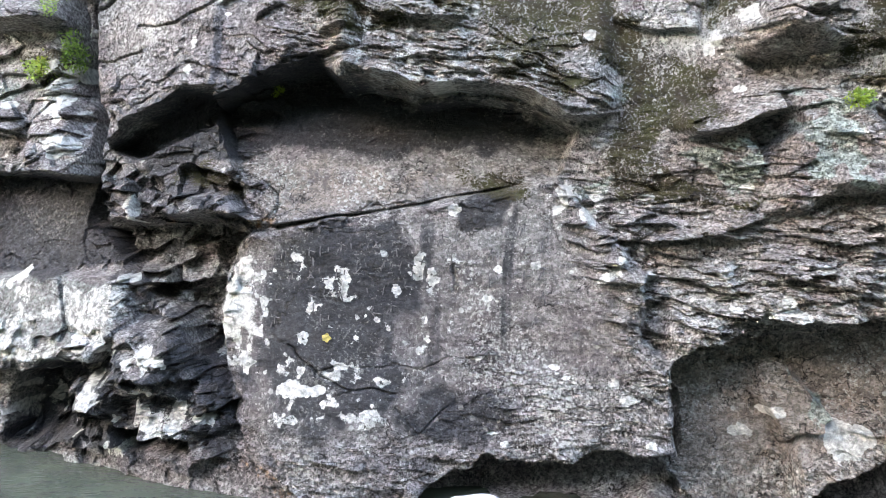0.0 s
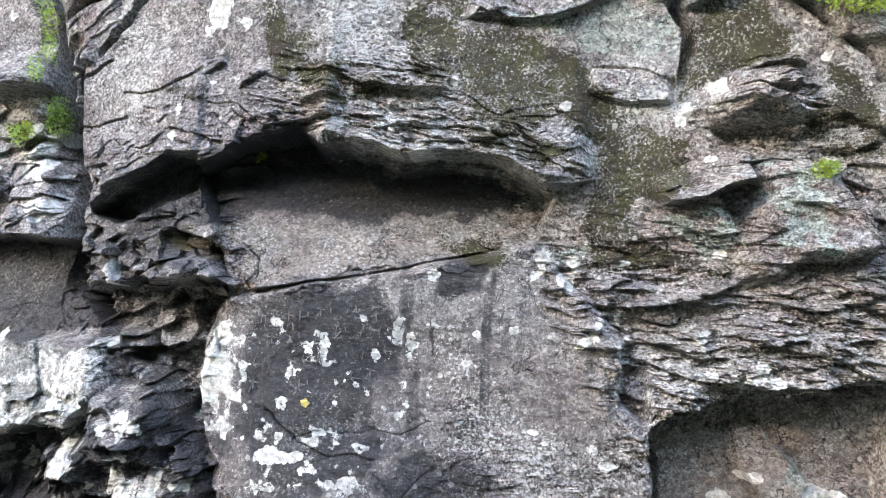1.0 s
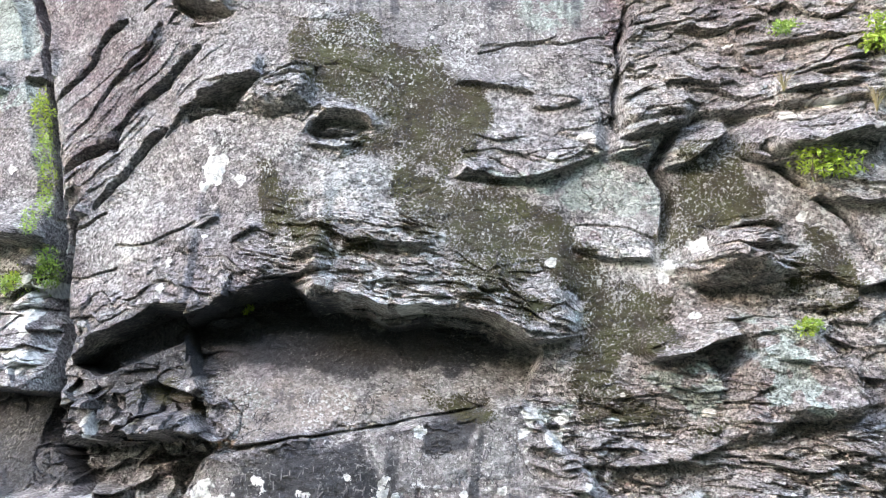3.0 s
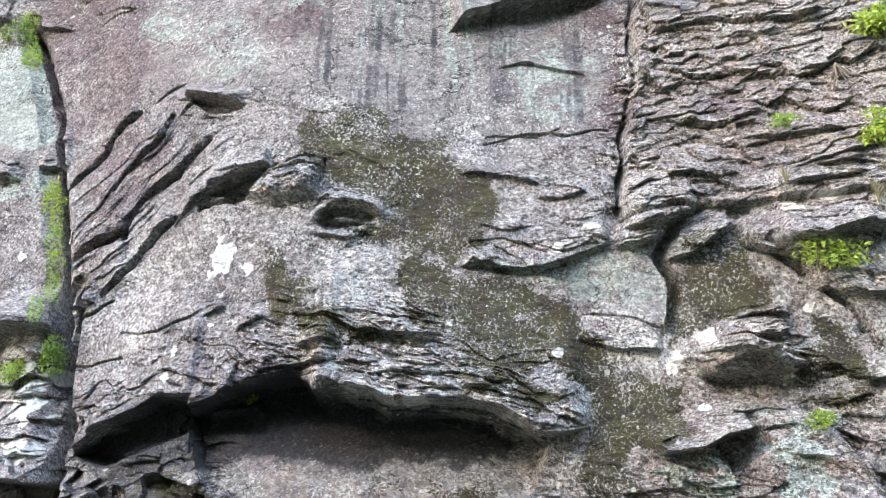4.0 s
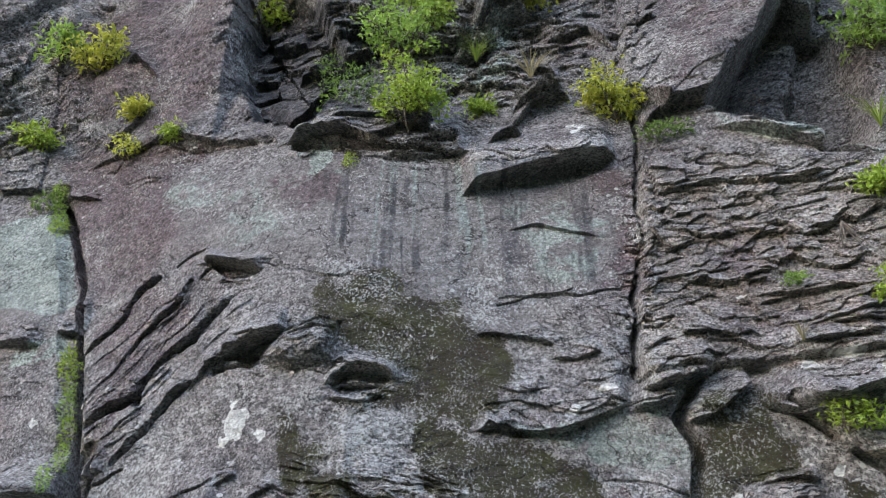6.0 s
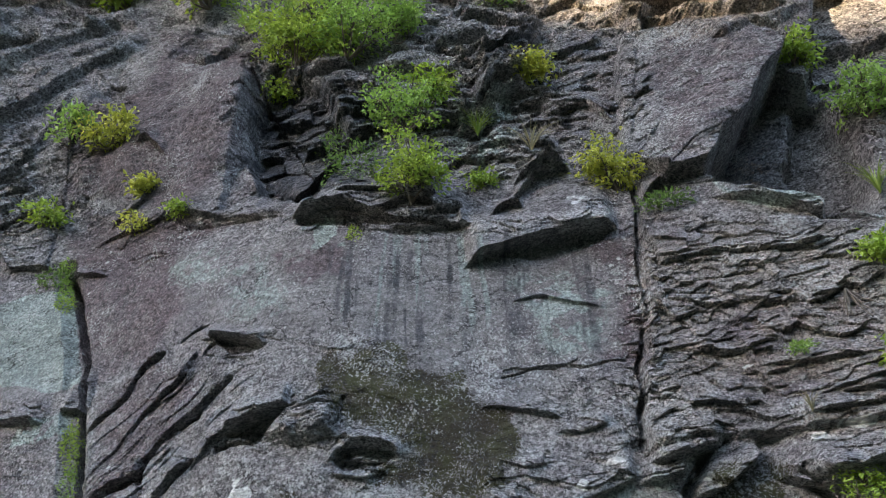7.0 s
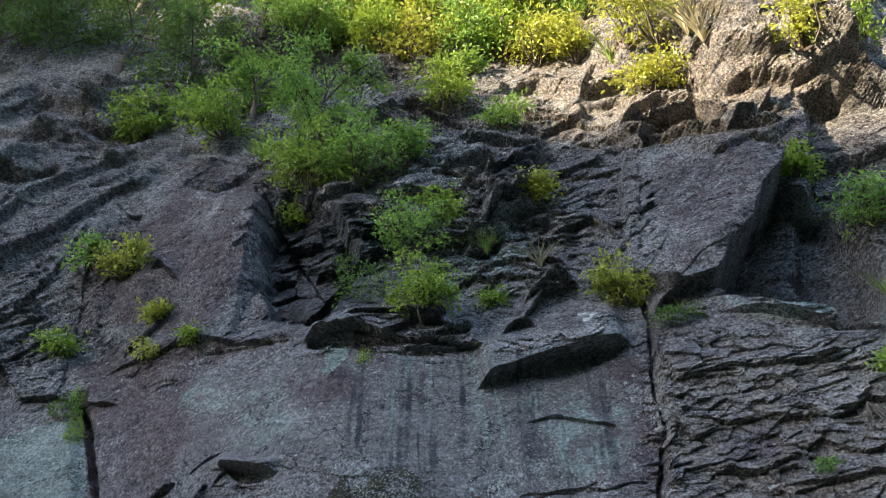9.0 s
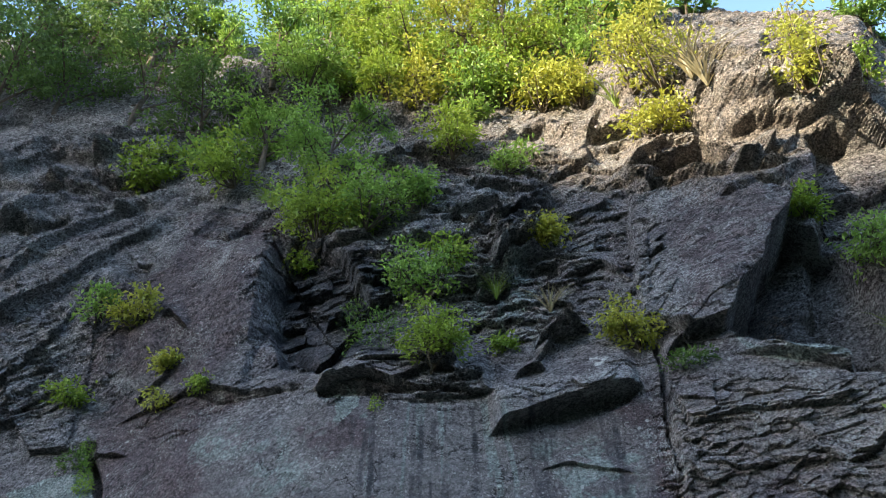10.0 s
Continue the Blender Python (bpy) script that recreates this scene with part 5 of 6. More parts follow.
# rock masses that stand apart from the face, as stretches of the wall
ZONES = [
    ('left_pillar', [(-5.52, 3.92), (-3.03, 3.78), (-2.89, 3.1), (-2.74, 2.56), (-2.66, 2.21), (-2.74, 1.86), (-2.38, 1.48), (-2.2, 1.14), (-2.48, 0.78), (-3.29, 0.58), (-5.33, 0.46)], 'lichen-crusted grey rock pillar'),
    ('left_pillar', [(-6.61, 6.6), (-4.09, 6.55), (-3.57, 5.53), (-3.38, 4.74), (-3.11, 4.01), (-2.98, 3.48), (-2.85, 2.93), (-5.12, 2.97)], 'pale grey-green rock pillar'),
    ('broken_rock', [(-2.74, 1.83), (-1.93, 2.19), (-1.41, 1.77), (-1.56, 1.46), (-1.62, 0.95), (-1.3, 0.29), (-1.84, 0.13), (-2.69, 0.18), (-2.76, 0.65), (-2.2, 1.14), (-2.38, 1.48)], 'dark wet broken rock'),
    ('niche', [(-2.43, 2.41), (-1.91, 2.66), (-1.44, 2.7), (-0.73, 2.8), (-0.13, 2.64), (0.43, 2.59), (0.66, 2.49), (0.82, 2.21), (-0.14, 1.96), (-1.08, 1.79), (-1.3, 1.95), (-1.91, 2.33)], 'shadowed hollow with buff back wall'),
    ('inscribed_slab', [(-1.3, 1.75), (-1.09, 1.78), (-0.14, 1.94), (0.76, 2.12), (1.03, 1.81), (1.26, 1.54), (1.24, 1.13), (1.43, 0.98), (1.43, 0.47), (0.46, 0.3), (-0.26, 0.06), (-0.82, 0.1), (-1.31, 0.32), (-1.65, 1.11), (-1.4, 1.52)], 'dark-streaked slab with worn carved characters'),
    ('alcove', [(1.55, 0.88), (1.58, 1.11), (2.15, 1.14), (3.02, 1.28), (2.97, 0.05), (1.53, -0.18)], 'brown recessed rock wall'),
    ('wedge_rock', [(1.69, 2.92), (1.76, 3.1), (1.99, 3.73), (2.34, 3.77), (2.61, 3.56), (2.84, 3.27), (2.78, 2.88), (2.05, 2.87)], 'brown mossy wedge of rock'),
    ('right_buttress', [(1.74, 6.15), (2.44, 5.94), (4.35, 5.65), (3.84, 4.05), (2.5, 4.05), (2.0, 4.08), (1.46, 4.02), (1.55, 4.7)], 'thinly bedded purple-grey rock'),
    ('ledge', [(-1.51, 6.78), (-1.49, 7.28), (-0.69, 6.61), (-0.42, 6.46), (0.26, 6.67), (0.21, 7.15), (-0.44, 6.87), (-1.55, 7.64)], 'undercut rock ledge'),
    ('ledge', [(0.32, 6.05), (0.88, 6.1), (1.59, 6.32), (1.61, 6.49), (1.14, 6.63), (0.5, 6.33)], 'undercut rock ledge'),
    ('great_block', [(1.72, 6.97), (1.84, 7.86), (2.27, 9.76), (3.3, 8.67), (3.64, 8.24), (2.98, 7.53), (3.04, 7.55), (2.33, 6.6)], 'large rough purple-brown rock block'),
    ('summit_rock', [(2.13, 15.5), (4.94, 15.99), (5.79, 15.74), (6.67, 14.3), (5.89, 12.03), (5.0, 10.56), (3.7, 11.04), (2.54, 12.23)], 'sunlit buff summit rock'),
]


# ---- helpers for meshes ----
def mesh_from(name, verts, faces, mat, smooth=False):
    """A mesh of equal-sided faces from two arrays."""
    me = bpy.data.meshes.new(name)
    verts, faces = np.asarray(verts, np.float32), np.asarray(faces, np.int32)
    k = faces.shape[1]
    me.vertices.add(len(verts))
    me.vertices.foreach_set("co", verts.ravel())
    me.loops.add(faces.size)
    me.loops.foreach_set("vertex_index", faces.ravel())
    me.polygons.add(len(faces))
    me.polygons.foreach_set("loop_start", np.arange(0, faces.size, k, dtype=np.int32))
    me.polygons.foreach_set("use_smooth", np.full(len(faces), smooth))
    me.update(calc_edges=True)
    me.materials.append(mat)
    return me


def part(name, me, parent, label=""):
    ob = new(name, me)
    ob.parent = parent
    return tagged(ob, label)


# ---- the cliff as meshes, one a rock mass ----
def build_cliff():
    cliff = tagged(new("cliff"), "tall weathered grey schist cliff with overhangs rising from river", "cliff", kind="structure")
    zone = np.full(X.shape, -1)
    for k, (_, pts, _) in enumerate(ZONES):
        w = around(pts, 0.1)
        _, inside = to_line(X[w], Z[w], pts, True)
        zone[w][inside] = k
    co = np.stack([X, base_y(X, Z) - D, Z - SAG], -1).reshape(-1, 3)
    growth = np.stack([COATS[k] for k in ("moss", "lichen", "wet_shade", "pale")], -1).reshape(-1, 4)
    stone = np.stack([COATS["rust"], COATS["tan"], COATS["plum"], QUIET], -1).reshape(-1, 4)
    rows, cols = X.shape
    ids = np.arange(rows * cols).reshape(rows, cols)
    quads = np.stack([ids[:-1, :-1], ids[:-1, 1:], ids[1:, 1:], ids[1:, :-1]], -1)
    of = zone[:-1, :-1]
    for k in range(-1, len(ZONES)):
        name, label = ("rock_face", "") if k < 0 else (ZONES[k][0], ZONES[k][2])
        mine = quads[of == k]
        if not len(mine):
            continue
        used, faces = np.unique(mine, return_inverse=True)
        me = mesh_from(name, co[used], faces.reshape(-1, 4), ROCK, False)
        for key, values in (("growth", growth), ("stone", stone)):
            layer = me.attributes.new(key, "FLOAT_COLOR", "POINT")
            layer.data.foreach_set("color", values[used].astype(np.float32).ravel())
        part(name, me, cliff, label)
    return cliff


build_cliff()


def wavy_sheet(name, x0, x1, y0, y1, nx, ny, height, mat):
    xs, ys = np.linspace(x0, x1, nx), np.linspace(y0, y1, ny)
    gx, gy = np.meshgrid(xs, ys)
    ids = np.arange(nx * ny).reshape(ny, nx)
    quads = np.stack([ids[:-1, :-1], ids[:-1, 1:], ids[1:, 1:], ids[1:, :-1]], -1).reshape(-1, 4)
    return new(name, mesh_from(name, np.stack([gx, gy, height(gx, gy)], -1).reshape(-1, 3), quads, mat, True))


tagged(wavy_sheet("river_water", -60, 60, -3.0, 14, 200, 60, lambda x, y: 0.012 * rough(x * 0.8, y * 1.2, 3, 2), WATER), "calm murky green river water below the cliff", "water", kind="structure")


def shade_valley(x, y):
    """The near bank under the camera, and behind it an unseen wooded slope added for shade."""
    rise = np.interp(y, [-200, -85, -70, -30, -12, -4, 1.2, 2.4, 14], [38, 46, 53.5, 24, 5.0, 0.9, 0.35, -0.4, -1.0])
    # crest heights set where the slope's shadow ends on the cliff
    crest = ramp(-y, 20, 60) * (1 - ramp(-y, 75, 95)) * np.interp(x, [-140, -106, -101, -97, -93, -89.5, -86, -40], [14, 11.0, 9.0, 6.4, 2.0, -0.2, -0.3, -12])
    # a rougher crest dapples the edge of that shadow
    return rise + crest + 0.12 * rough(x * 0.5, y * 0.5, 4, 41) * (1 + ramp(-y, 5, 20) * 9)


tagged(wavy_sheet("ground", -160, 160, -200, 14, 240, 260, shade_valley, SOIL), "gravel bank and unseen wooded slope across the river, added to shade the cliff", "ground", kind="structure")


def upland(x, y):
    return 17.5 + 0.42 * (y - 10.5) + 0.4 * rough(x * 0.2, y * 0.2, 3, 61)


tagged(wavy_sheet("hill_top", -160, 160, 12.5, 300, 160, 120, upland, SOIL), "wooded hill behind the top of the cliff", "hill", kind="structure")


# ---- plants ----
def tube(path, r0, r1, sides=5):
    """A tapering stem along a bent line: vertices and faces."""
    path = np.asarray(path, float)
    n = len(path)
    t = np.gradient(path, axis=0)
    t /= np.linalg.norm(t, axis=1)[:, None] + 1e-9
    a = np.cross(t, [0.31, 0.87, 0.39])
    a /= np.linalg.norm(a, axis=1)[:, None] + 1e-9
    b = np.cross(t, a)
    ang = np.arange(sides) * 2 * np.pi / sides
    r = np.linspace(r0, r1, n)[:, None, None]
    v = path[:, None] + r * (np.cos(ang)[None, :, None] * a[:, None] + np.sin(ang)[None, :, None] * b[:, None])
    i = np.arange(n * sides).reshape(n, sides)
    j = np.roll(i, -1, 1)
    f = np.stack([i[:-1], j[:-1], j[1:], i[1:]], -1).reshape(-1, 4)
    return v.reshape(-1, 3), f


def joined(pieces):
    vs, fs, k = [], [], 0
    for v, f in pieces:
        vs.append(v)
        fs.append(f + k)
        k += len(v)
    return np.concatenate(vs), np.concatenate(fs)


def leaves_at(rng, places, aim, size, wide=0.46, droop=0.25, spread=0.8):
    """A folded leaf at each place, pointing roughly along aim; four corners and a bent middle line."""
    n = len(places)
    d = aim + spread * rng.normal(size=(n, 3))
    d /= np.linalg.norm(d, axis=1)[:, None] + 1e-9
    up = rng.normal(size=(n, 3)) * 0.5 + [0, -0.2, 1]
    side = np.cross(d, up)
    side /= np.linalg.norm(side, axis=1)[:, None] + 1e-9
    nor = np.cross(side, d)
    s = (size * rng.uniform(0.6, 1.25, n))[:, None]
    root, tip = places, places + d * s - nor * s * droop
    mid = places + d * s * 0.5
    left, right = mid + side * s * wide * 0.5 + nor * s * 0.08, mid - side * s * wide * 0.5 + nor * s * 0.08
    v = np.stack([root, right, tip, left], 1).reshape(-1, 3)
    i = np.arange(n)[:, None] * 4
    return v, np.concatenate([i, i + 1, i + 2, i + 3], 1)


def rooted(x, y, z):
    """The depth at which a plant at that place meets the rock; on the hill top it keeps its own."""
    return min(face_y(x + side, z - 0.06) for side in (-0.1, 0.0, 0.1)) + 0.03 if z < 13.0 else y


def bush(x, y, z, wide, high, leaf="fresh", seed=1, whorls=60, size=0.06, lean=0.35, label="", name="shrub", group="shrubs on the cliff"):
    """A shrub rooted in the rock: bent stems that fork, with whorls of small leaves at the twig ends."""
    y = rooted(x, y, z)
    rng = np.random.default_rng(seed)
    top = tagged(new(name), label or "leafy green shrub rooted in a cliff ledge", "shrub", group)
    top.location = (x, y, z)
    tips, aims = [], []
    main = min(14, max(4, int(whorls / 9)))
    twigs = max(6, int(0.5 * whorls / main))
    lobes = [(rng.uniform(0, 2 * np.pi), rng.uniform(0.35, 1.15), rng.uniform(0.55, 1.25)) for _ in range(4)]
    for k in range(main):
        turn, far, tall = lobes[k % 4]
        a = turn + rng.normal() * 0.45
        reach = wide * 0.5 * far * np.sqrt(rng.uniform(0.1, 1))
        end = np.array([np.cos(a) * reach, np.sin(a) * reach * 0.6 - lean * high * rng.uniform(0.2, 0.8), tall * high * rng.uniform(0.15, 1.0) * (1 - 0.3 * (reach / (wide * 0.5)) ** 2)])
        bow = np.array([0, 0, high * 0.12 * rng.normal()])
        t = np.linspace(0, 1, 6)[:, None]
        path = end * t**0.85 + bow * np.sin(np.pi * t) + rng.normal(size=(6, 3)) * 0.012 * high * t
        wood = [tube(path, 0.012 * high + 0.004, 0.003, 4)]
        for _ in range(twigs):
            s = rng.uniform(0.5, 1.0)
            p0 = end * s**0.85
            out = rng.normal(size=3) * [1, 0.8, 0.35] + [0, -0.3, 0.15]
            out *= wide * 0.17 / (np.linalg.norm(out) + 1e-9) * rng.uniform(0.5, 1.5)
            wood.append(tube(np.stack([p0, p0 + out * 0.6, p0 + out]), 0.004, 0.002, 3))
            tips.append(p0 + out)
            aims.append(out / np.linalg.norm(out))
        part("stem", mesh_from("stem", *joined(wood), BARK), top)
    tips, aims = np.repeat(np.array(tips), 15, 0), np.repeat(np.array(aims), 15, 0)
    tips = tips + rng.normal(size=tips.shape) * size * [1.2, 1.2, 0.32]
    part("foliage", mesh_from("foliage", *leaves_at(rng, tips, aims, 1.08 * size, 0.5), LEAF[leaf]), top)
    return top


def tuft(x, y, z, high, blades=40, leaf="grass", seed=1, spread=0.6, hang=0.5, label="", name="grass_tuft"):
    """A tuft of long arching blades."""
    y = rooted(x, y, z)
    rng = np.random.default_rng(seed)
    pieces = []
    for k in range(blades):
        a = rng.uniform(0, 2 * np.pi)
        out = np.array([np.cos(a), 0.6 * np.sin(a) - 0.4, 0]) * spread * high * rng.uniform(0.2, 1)
        h = high * rng.uniform(0.5, 1)
        t = np.linspace(0, 1, 5)[:, None]
        path = out * t**1.4 + np.array([0, 0, h]) * (t - hang * t**2.6)
        side = np.array([-np.sin(a), np.cos(a), 0]) * 0.011 * high
        w = (1 - t) ** 0.7 + 0.08
        v = np.concatenate([path - side * w, path + side * w])
        i = np.arange(4)[:, None]
        pieces.append((v, np.concatenate([i, i + 1, i + 6, i + 5], 1)))
    top = tagged(new(name), label or "tuft of arching grass growing from a rock ledge", "grass", "grass tufts on the cliff")
    top.location = (x, y, z)
    part("clump", mesh_from("clump", *joined(pieces), LEAF[leaf]), top)
    return top


def cushion(x, y, z, wide, high, leaf="dark", seed=1, label="", name="moss_cushion"):
    """A low cushion of tiny leaves pressed to the rock."""
    y = rooted(x, y, z)
    rng = np.random.default_rng(seed)
    n = int(90 + 700 * wide)
    q = rng.normal(size=(n, 3))
    q /= np.linalg.norm(q, axis=1)[:, None]
    q *= rng.uniform(0.3, 1.0, n)[:, None] ** 0.5
    lump = 1 + 0.35 * np.sin(q[:, :1] * 9 + seed) * np.cos(q[:, 2:] * 7)
    place = q * [wide * 0.5, 0.06 + 0.12 * wide, high * 0.5] * lump
    top = tagged(new(name), label or "low cushion of green moss and ferns in a crevice", "moss", "moss cushions on the cliff")
    top.location = (x, y, z)
    part("foliage", mesh_from("foliage", *leaves_at(rng, place, q * [1, 0.5, 1] + [0, -0.8, 0.2], 0.022 + 0.05 * min(wide, 0.5), 0.5), LEAF[leaf]), top)
    return top


def roots(x, y, z, long, seed=1, strands=9, name="hanging_roots"):
    """Bare roots or dead twigs that hang over the rock."""
    rng = np.random.default_rng(seed)
    top = tagged(new(name), "bare dry roots hanging down over the rock", "roots")
    top.location = (x, y, z)
    for k in range(strands):
        t = np.linspace(0, 1, 8)[:, None]
        path = np.array([rng.normal() * 0.25 * long, -0.12 * rng.uniform(0.3, 1), -long * rng.uniform(0.5, 1)]) * t + np.cumsum(rng.normal(size=(8, 3)) * 0.025 * long, 0) * t
        part("root", mesh_from("root", *tube(path, 0.008, 0.003, 5), ROOT), top)
    return top


def tree(x, y, z, high, wide, leaf="green", seed=1, clumps=60, size=0.11, label="", name="tree"):
    """A small broadleaf tree: tapered trunk, forked limbs, a loose crown of leaf sprays."""
    y = rooted(x, y, z)
    rng = np.random.default_rng(seed)
    top = tagged(new(name), label or "small broadleaf tree on the cliff top", "tree", "trees on the cliff top")
    top.location = (x, y, z)
    t = np.linspace(0, 1, 8)[:, None]
    lean = np.array([rng.normal() * 0.12, -0.08, 1.0]) * high * 0.8
    trunk = lean * t + np.cumsum(rng.normal(size=(8, 3)) * 0.018 * high * [1, 1, 0], 0) * t
    trunk[0] += [0, 0.25, -0.3]
    places, aims = [], []
    arms = 8
    for k in range(arms):
        s0 = 0.2 + 0.75 * k / arms + rng.uniform(0, 0.05)
        p0 = np.array([np.interp(s0, t[:, 0], trunk[:, i]) for i in range(3)])
        a = 2.4 * k + rng.normal() * 0.4
        reach = wide * 0.42 * (1.15 - 0.7 * abs(s0 - 0.5))
        u = np.linspace(0, 1, 6)[:, None]
        arm = p0 + np.array([np.cos(a) * reach, np.sin(a) * reach * 0.8, high * rng.uniform(0.08, 0.25)]) * u + [0, 0, 0.04 * high] * np.sin(np.pi * u)
        wood = [tube(arm, 0.009 * high * (1.15 - s0) + 0.008, 0.005, 5)]
        for _ in range(max(3, int(0.8 * clumps / arms))):
            s = rng.uniform(0.35, 1.0)
            q0 = np.array([np.interp(s, u[:, 0], arm[:, i]) for i in range(3)])
            end = q0 + rng.normal(size=3) * [wide * 0.13, wide * 0.11, high * 0.06]
            wood.append(tube(np.stack([q0, (q0 + end) / 2 + [0, 0, 0.01 * high], end]), 0.007, 0.003, 3))
            m = rng.integers(45, 90)
            r = wide * rng.uniform(0.028, 0.068)
            q = rng.normal(size=(m, 3)) * [r, r, r * 0.45]
            places.append(end + q)
            aims.append(q / (r + 1e-9) * 0.6 + [0, -0.15, -0.1])
        part("limb", mesh_from("limb", *joined(wood), BARK), top)
    places, aims = np.concatenate(places), np.concatenate(aims)
    part("trunk", mesh_from("trunk", *tube(trunk, 0.02 * high + 0.02, 0.012, 7), BARK, True), top)
    part("crown", mesh_from("crown", *leaves_at(rng, places, aims, 0.95 * size, 0.5), LEAF[leaf]), top)
    return top


cushion(-2.90, 6.60, 3.09, 0.20, 0.26, 'green', 101)
cushion(-3.16, 6.49, 3.03, 0.15, 0.21, 'fresh', 102)
cushion(-1.20, 5.26, 2.77, 0.10, 0.06, 'fresh', 103)
cushion(2.43, 4.85, 2.55, 0.11, 0.10, 'fresh', 104)
roots(-3.04, 6.45, 3.17, 0.10, 105)
cushion(-3.36, 7.05, 4.68, 0.14, 0.31, 'fresh', 106)
cushion(-3.25, 6.90, 4.42, 0.12, 0.29, 'fresh', 107)
cushion(-3.19, 6.84, 4.19, 0.14, 0.34, 'green', 108)
cushion(-3.12, 6.77, 3.96, 0.14, 0.34, 'fresh', 109)
cushion(-3.02, 6.66, 3.68, 0.12, 0.27, 'green', 110)
cushion(-2.97, 6.62, 3.46, 0.10, 0.21, 'green', 111)
cushion(-2.91, 6.59, 3.20, 0.15, 0.21, 'green', 112)
cushion(-2.89, 6.59, 3.09, 0.21, 0.26, 'dark', 113)
cushion(-4.06, 7.58, 6.33, 0.20, 0.30, 'fresh', 114)
cushion(-4.18, 7.72, 6.66, 0.15, 0.23, 'green', 115)
cushion(-4.25, 7.77, 6.94, 0.21, 0.24, 'green', 116)
cushion(-3.15, 6.48, 3.00, 0.31, 0.16, 'green', 117)
bush(2.62, 5.03, 3.52, 0.42, 0.26, 'fresh', 118, 50, 0.036)
bush(3.09, 4.85, 4.41, 0.26, 0.28, 'fresh', 119, 64, 0.039)
bush(3.33, 4.99, 5.28, 0.24, 0.27, 'fresh', 120, 45, 0.043)
tuft(2.47, 5.02, 4.14, 0.27, 36, 'dry', 121)
tuft(2.97, 4.78, 3.94, 0.30, 36, 'dry', 122)
roots(3.00, 5.08, 5.14, 0.31, 123)
cushion(2.48, 4.95, 2.58, 0.12, 0.08, 'green', 124)
cushion(-0.79, 6.11, 6.30, 0.13, 0.19, 'fresh', 125)
cushion(2.55, 5.14, 4.66, 0.18, 0.05, 'green', 126)
bush(-2.84, 6.95, 7.15, 0.34, 0.24, 'fresh', 127, 30, 0.05)
bush(-3.40, 7.29, 7.16, 0.34, 0.2, 'yellow', 128, 10, 0.045)
bush(-4.79, 7.88, 7.62, 0.49, 0.35, 'fresh', 129, 40, 0.068)
bush(-3.43, 7.50, 7.76, 0.21, 0.15, 'yellow', 130, 10, 0.064)
bush(-4.85, 7.85, 8.92, 0.49, 0.89, 'green', 131, 40, 0.073)
bush(-4.23, 7.81, 8.78, 0.59, 0.73, 'yellow', 132, 72, 0.07)
bush(-0.27, 5.95, 6.71, 0.85, 0.82, 'fresh', 134, 270, 0.048)
bush(-0.42, 6.48, 7.94, 0.92, 0.89, 'green', 135, 135, 0.055)
bush(-0.09, 6.64, 8.44, 0.58, 0.61, 'fresh', 136, 54, 0.058)
cushion(-0.81, 6.21, 7.26, 0.69, 0.66, 'dark', 137)
cushion(-1.17, 6.90, 7.98, 0.39, 0.50, 'dark', 138)
roots(-0.59, 7.23, 10.04, 1.21, 139)
tuft(0.40, 6.50, 7.87, 0.52, 36, 'grass', 140)
tuft(0.93, 6.28, 7.43, 0.60, 36, 'dry', 141)
bush(1.00, 6.64, 8.68, 0.33, 0.36, 'yellow', 142, 27, 0.059)
bush(1.65, 5.96, 6.68, 0.54, 0.56, 'yellow', 143, 135, 0.049)
cushion(2.02, 5.71, 6.38, 0.52, 0.18, 'dark', 144)
bush(0.43, 6.24, 6.95, 0.22, 0.17, 'fresh', 145, 18, 0.05)
bush(4.18, 5.88, 7.47, 0.75, 0.85, 'green', 146, 126, 0.056)
bush(3.24, 5.02, 5.32, 0.28, 0.21, 'fresh', 147, 36, 0.043)
bush(3.72, 5.91, 8.38, 0.39, 0.39, 'fresh', 148, 23, 0.059)
tuft(3.88, 5.66, 6.43, 0.60, 36, 'grass', 149)
cushion(-4.35, 7.64, 6.76, 0.42, 0.32, 'dark', 150)
cushion(-4.10, 7.63, 6.43, 0.21, 0.30, 'green', 151)
cushion(-3.33, 6.97, 4.61, 0.21, 0.30, 'fresh', 152)
bush(-1.87, 7.44, 9.56, 1.43, 1.13, 'fresh', 153, 288, 0.068)
bush(-2.09, 7.58, 9.35, 0.27, 0.40, 'fresh', 154, 14, 0.068)
bush(-5.31, 8.96, 12.81, 1.15, 1.11, 'fresh', 155, 81, 0.094)
tuft(-5.43, 8.94, 12.72, 1.03, 36, 'grass', 156)
bush(-1.95, 7.46, 9.91, 1.16, 1.07, 'fresh', 157, 216, 0.069)
tree(-2.15, 7.65, 10.33, 2.38, 1.85, 'green', 158, 90, 0.072)
bush(-1.18, 7.21, 9.60, 1.10, 1.13, 'green', 159, 180, 0.066)
tuft(-2.78, 7.94, 11.03, 0.74, 36, 'grass', 160)
bush(-3.59, 8.54, 11.99, 1.05, 1.23, 'fresh', 161, 108, 0.086)
bush(-0.60, 7.30, 9.91, 0.83, 0.75, 'green', 162, 81, 0.068)
tree(-3.26, 8.43, 12.40, 2.00, 1.63, 'green', 163, 50, 0.087)
# left trees: dark leaf colour carries the shade they stand in
tree(-4.91, 9.00, 13.65, 2.41, 2.60, 'dark', 164, 70, 0.097)
tree(-6.48, 9.25, 14.94, 2.68, 3.12, 'dark', 165, 70, 0.108)
tree(-8.15, 9.36, 15.42, 2.77, 3.32, 'dark', 166, 70, 0.115)
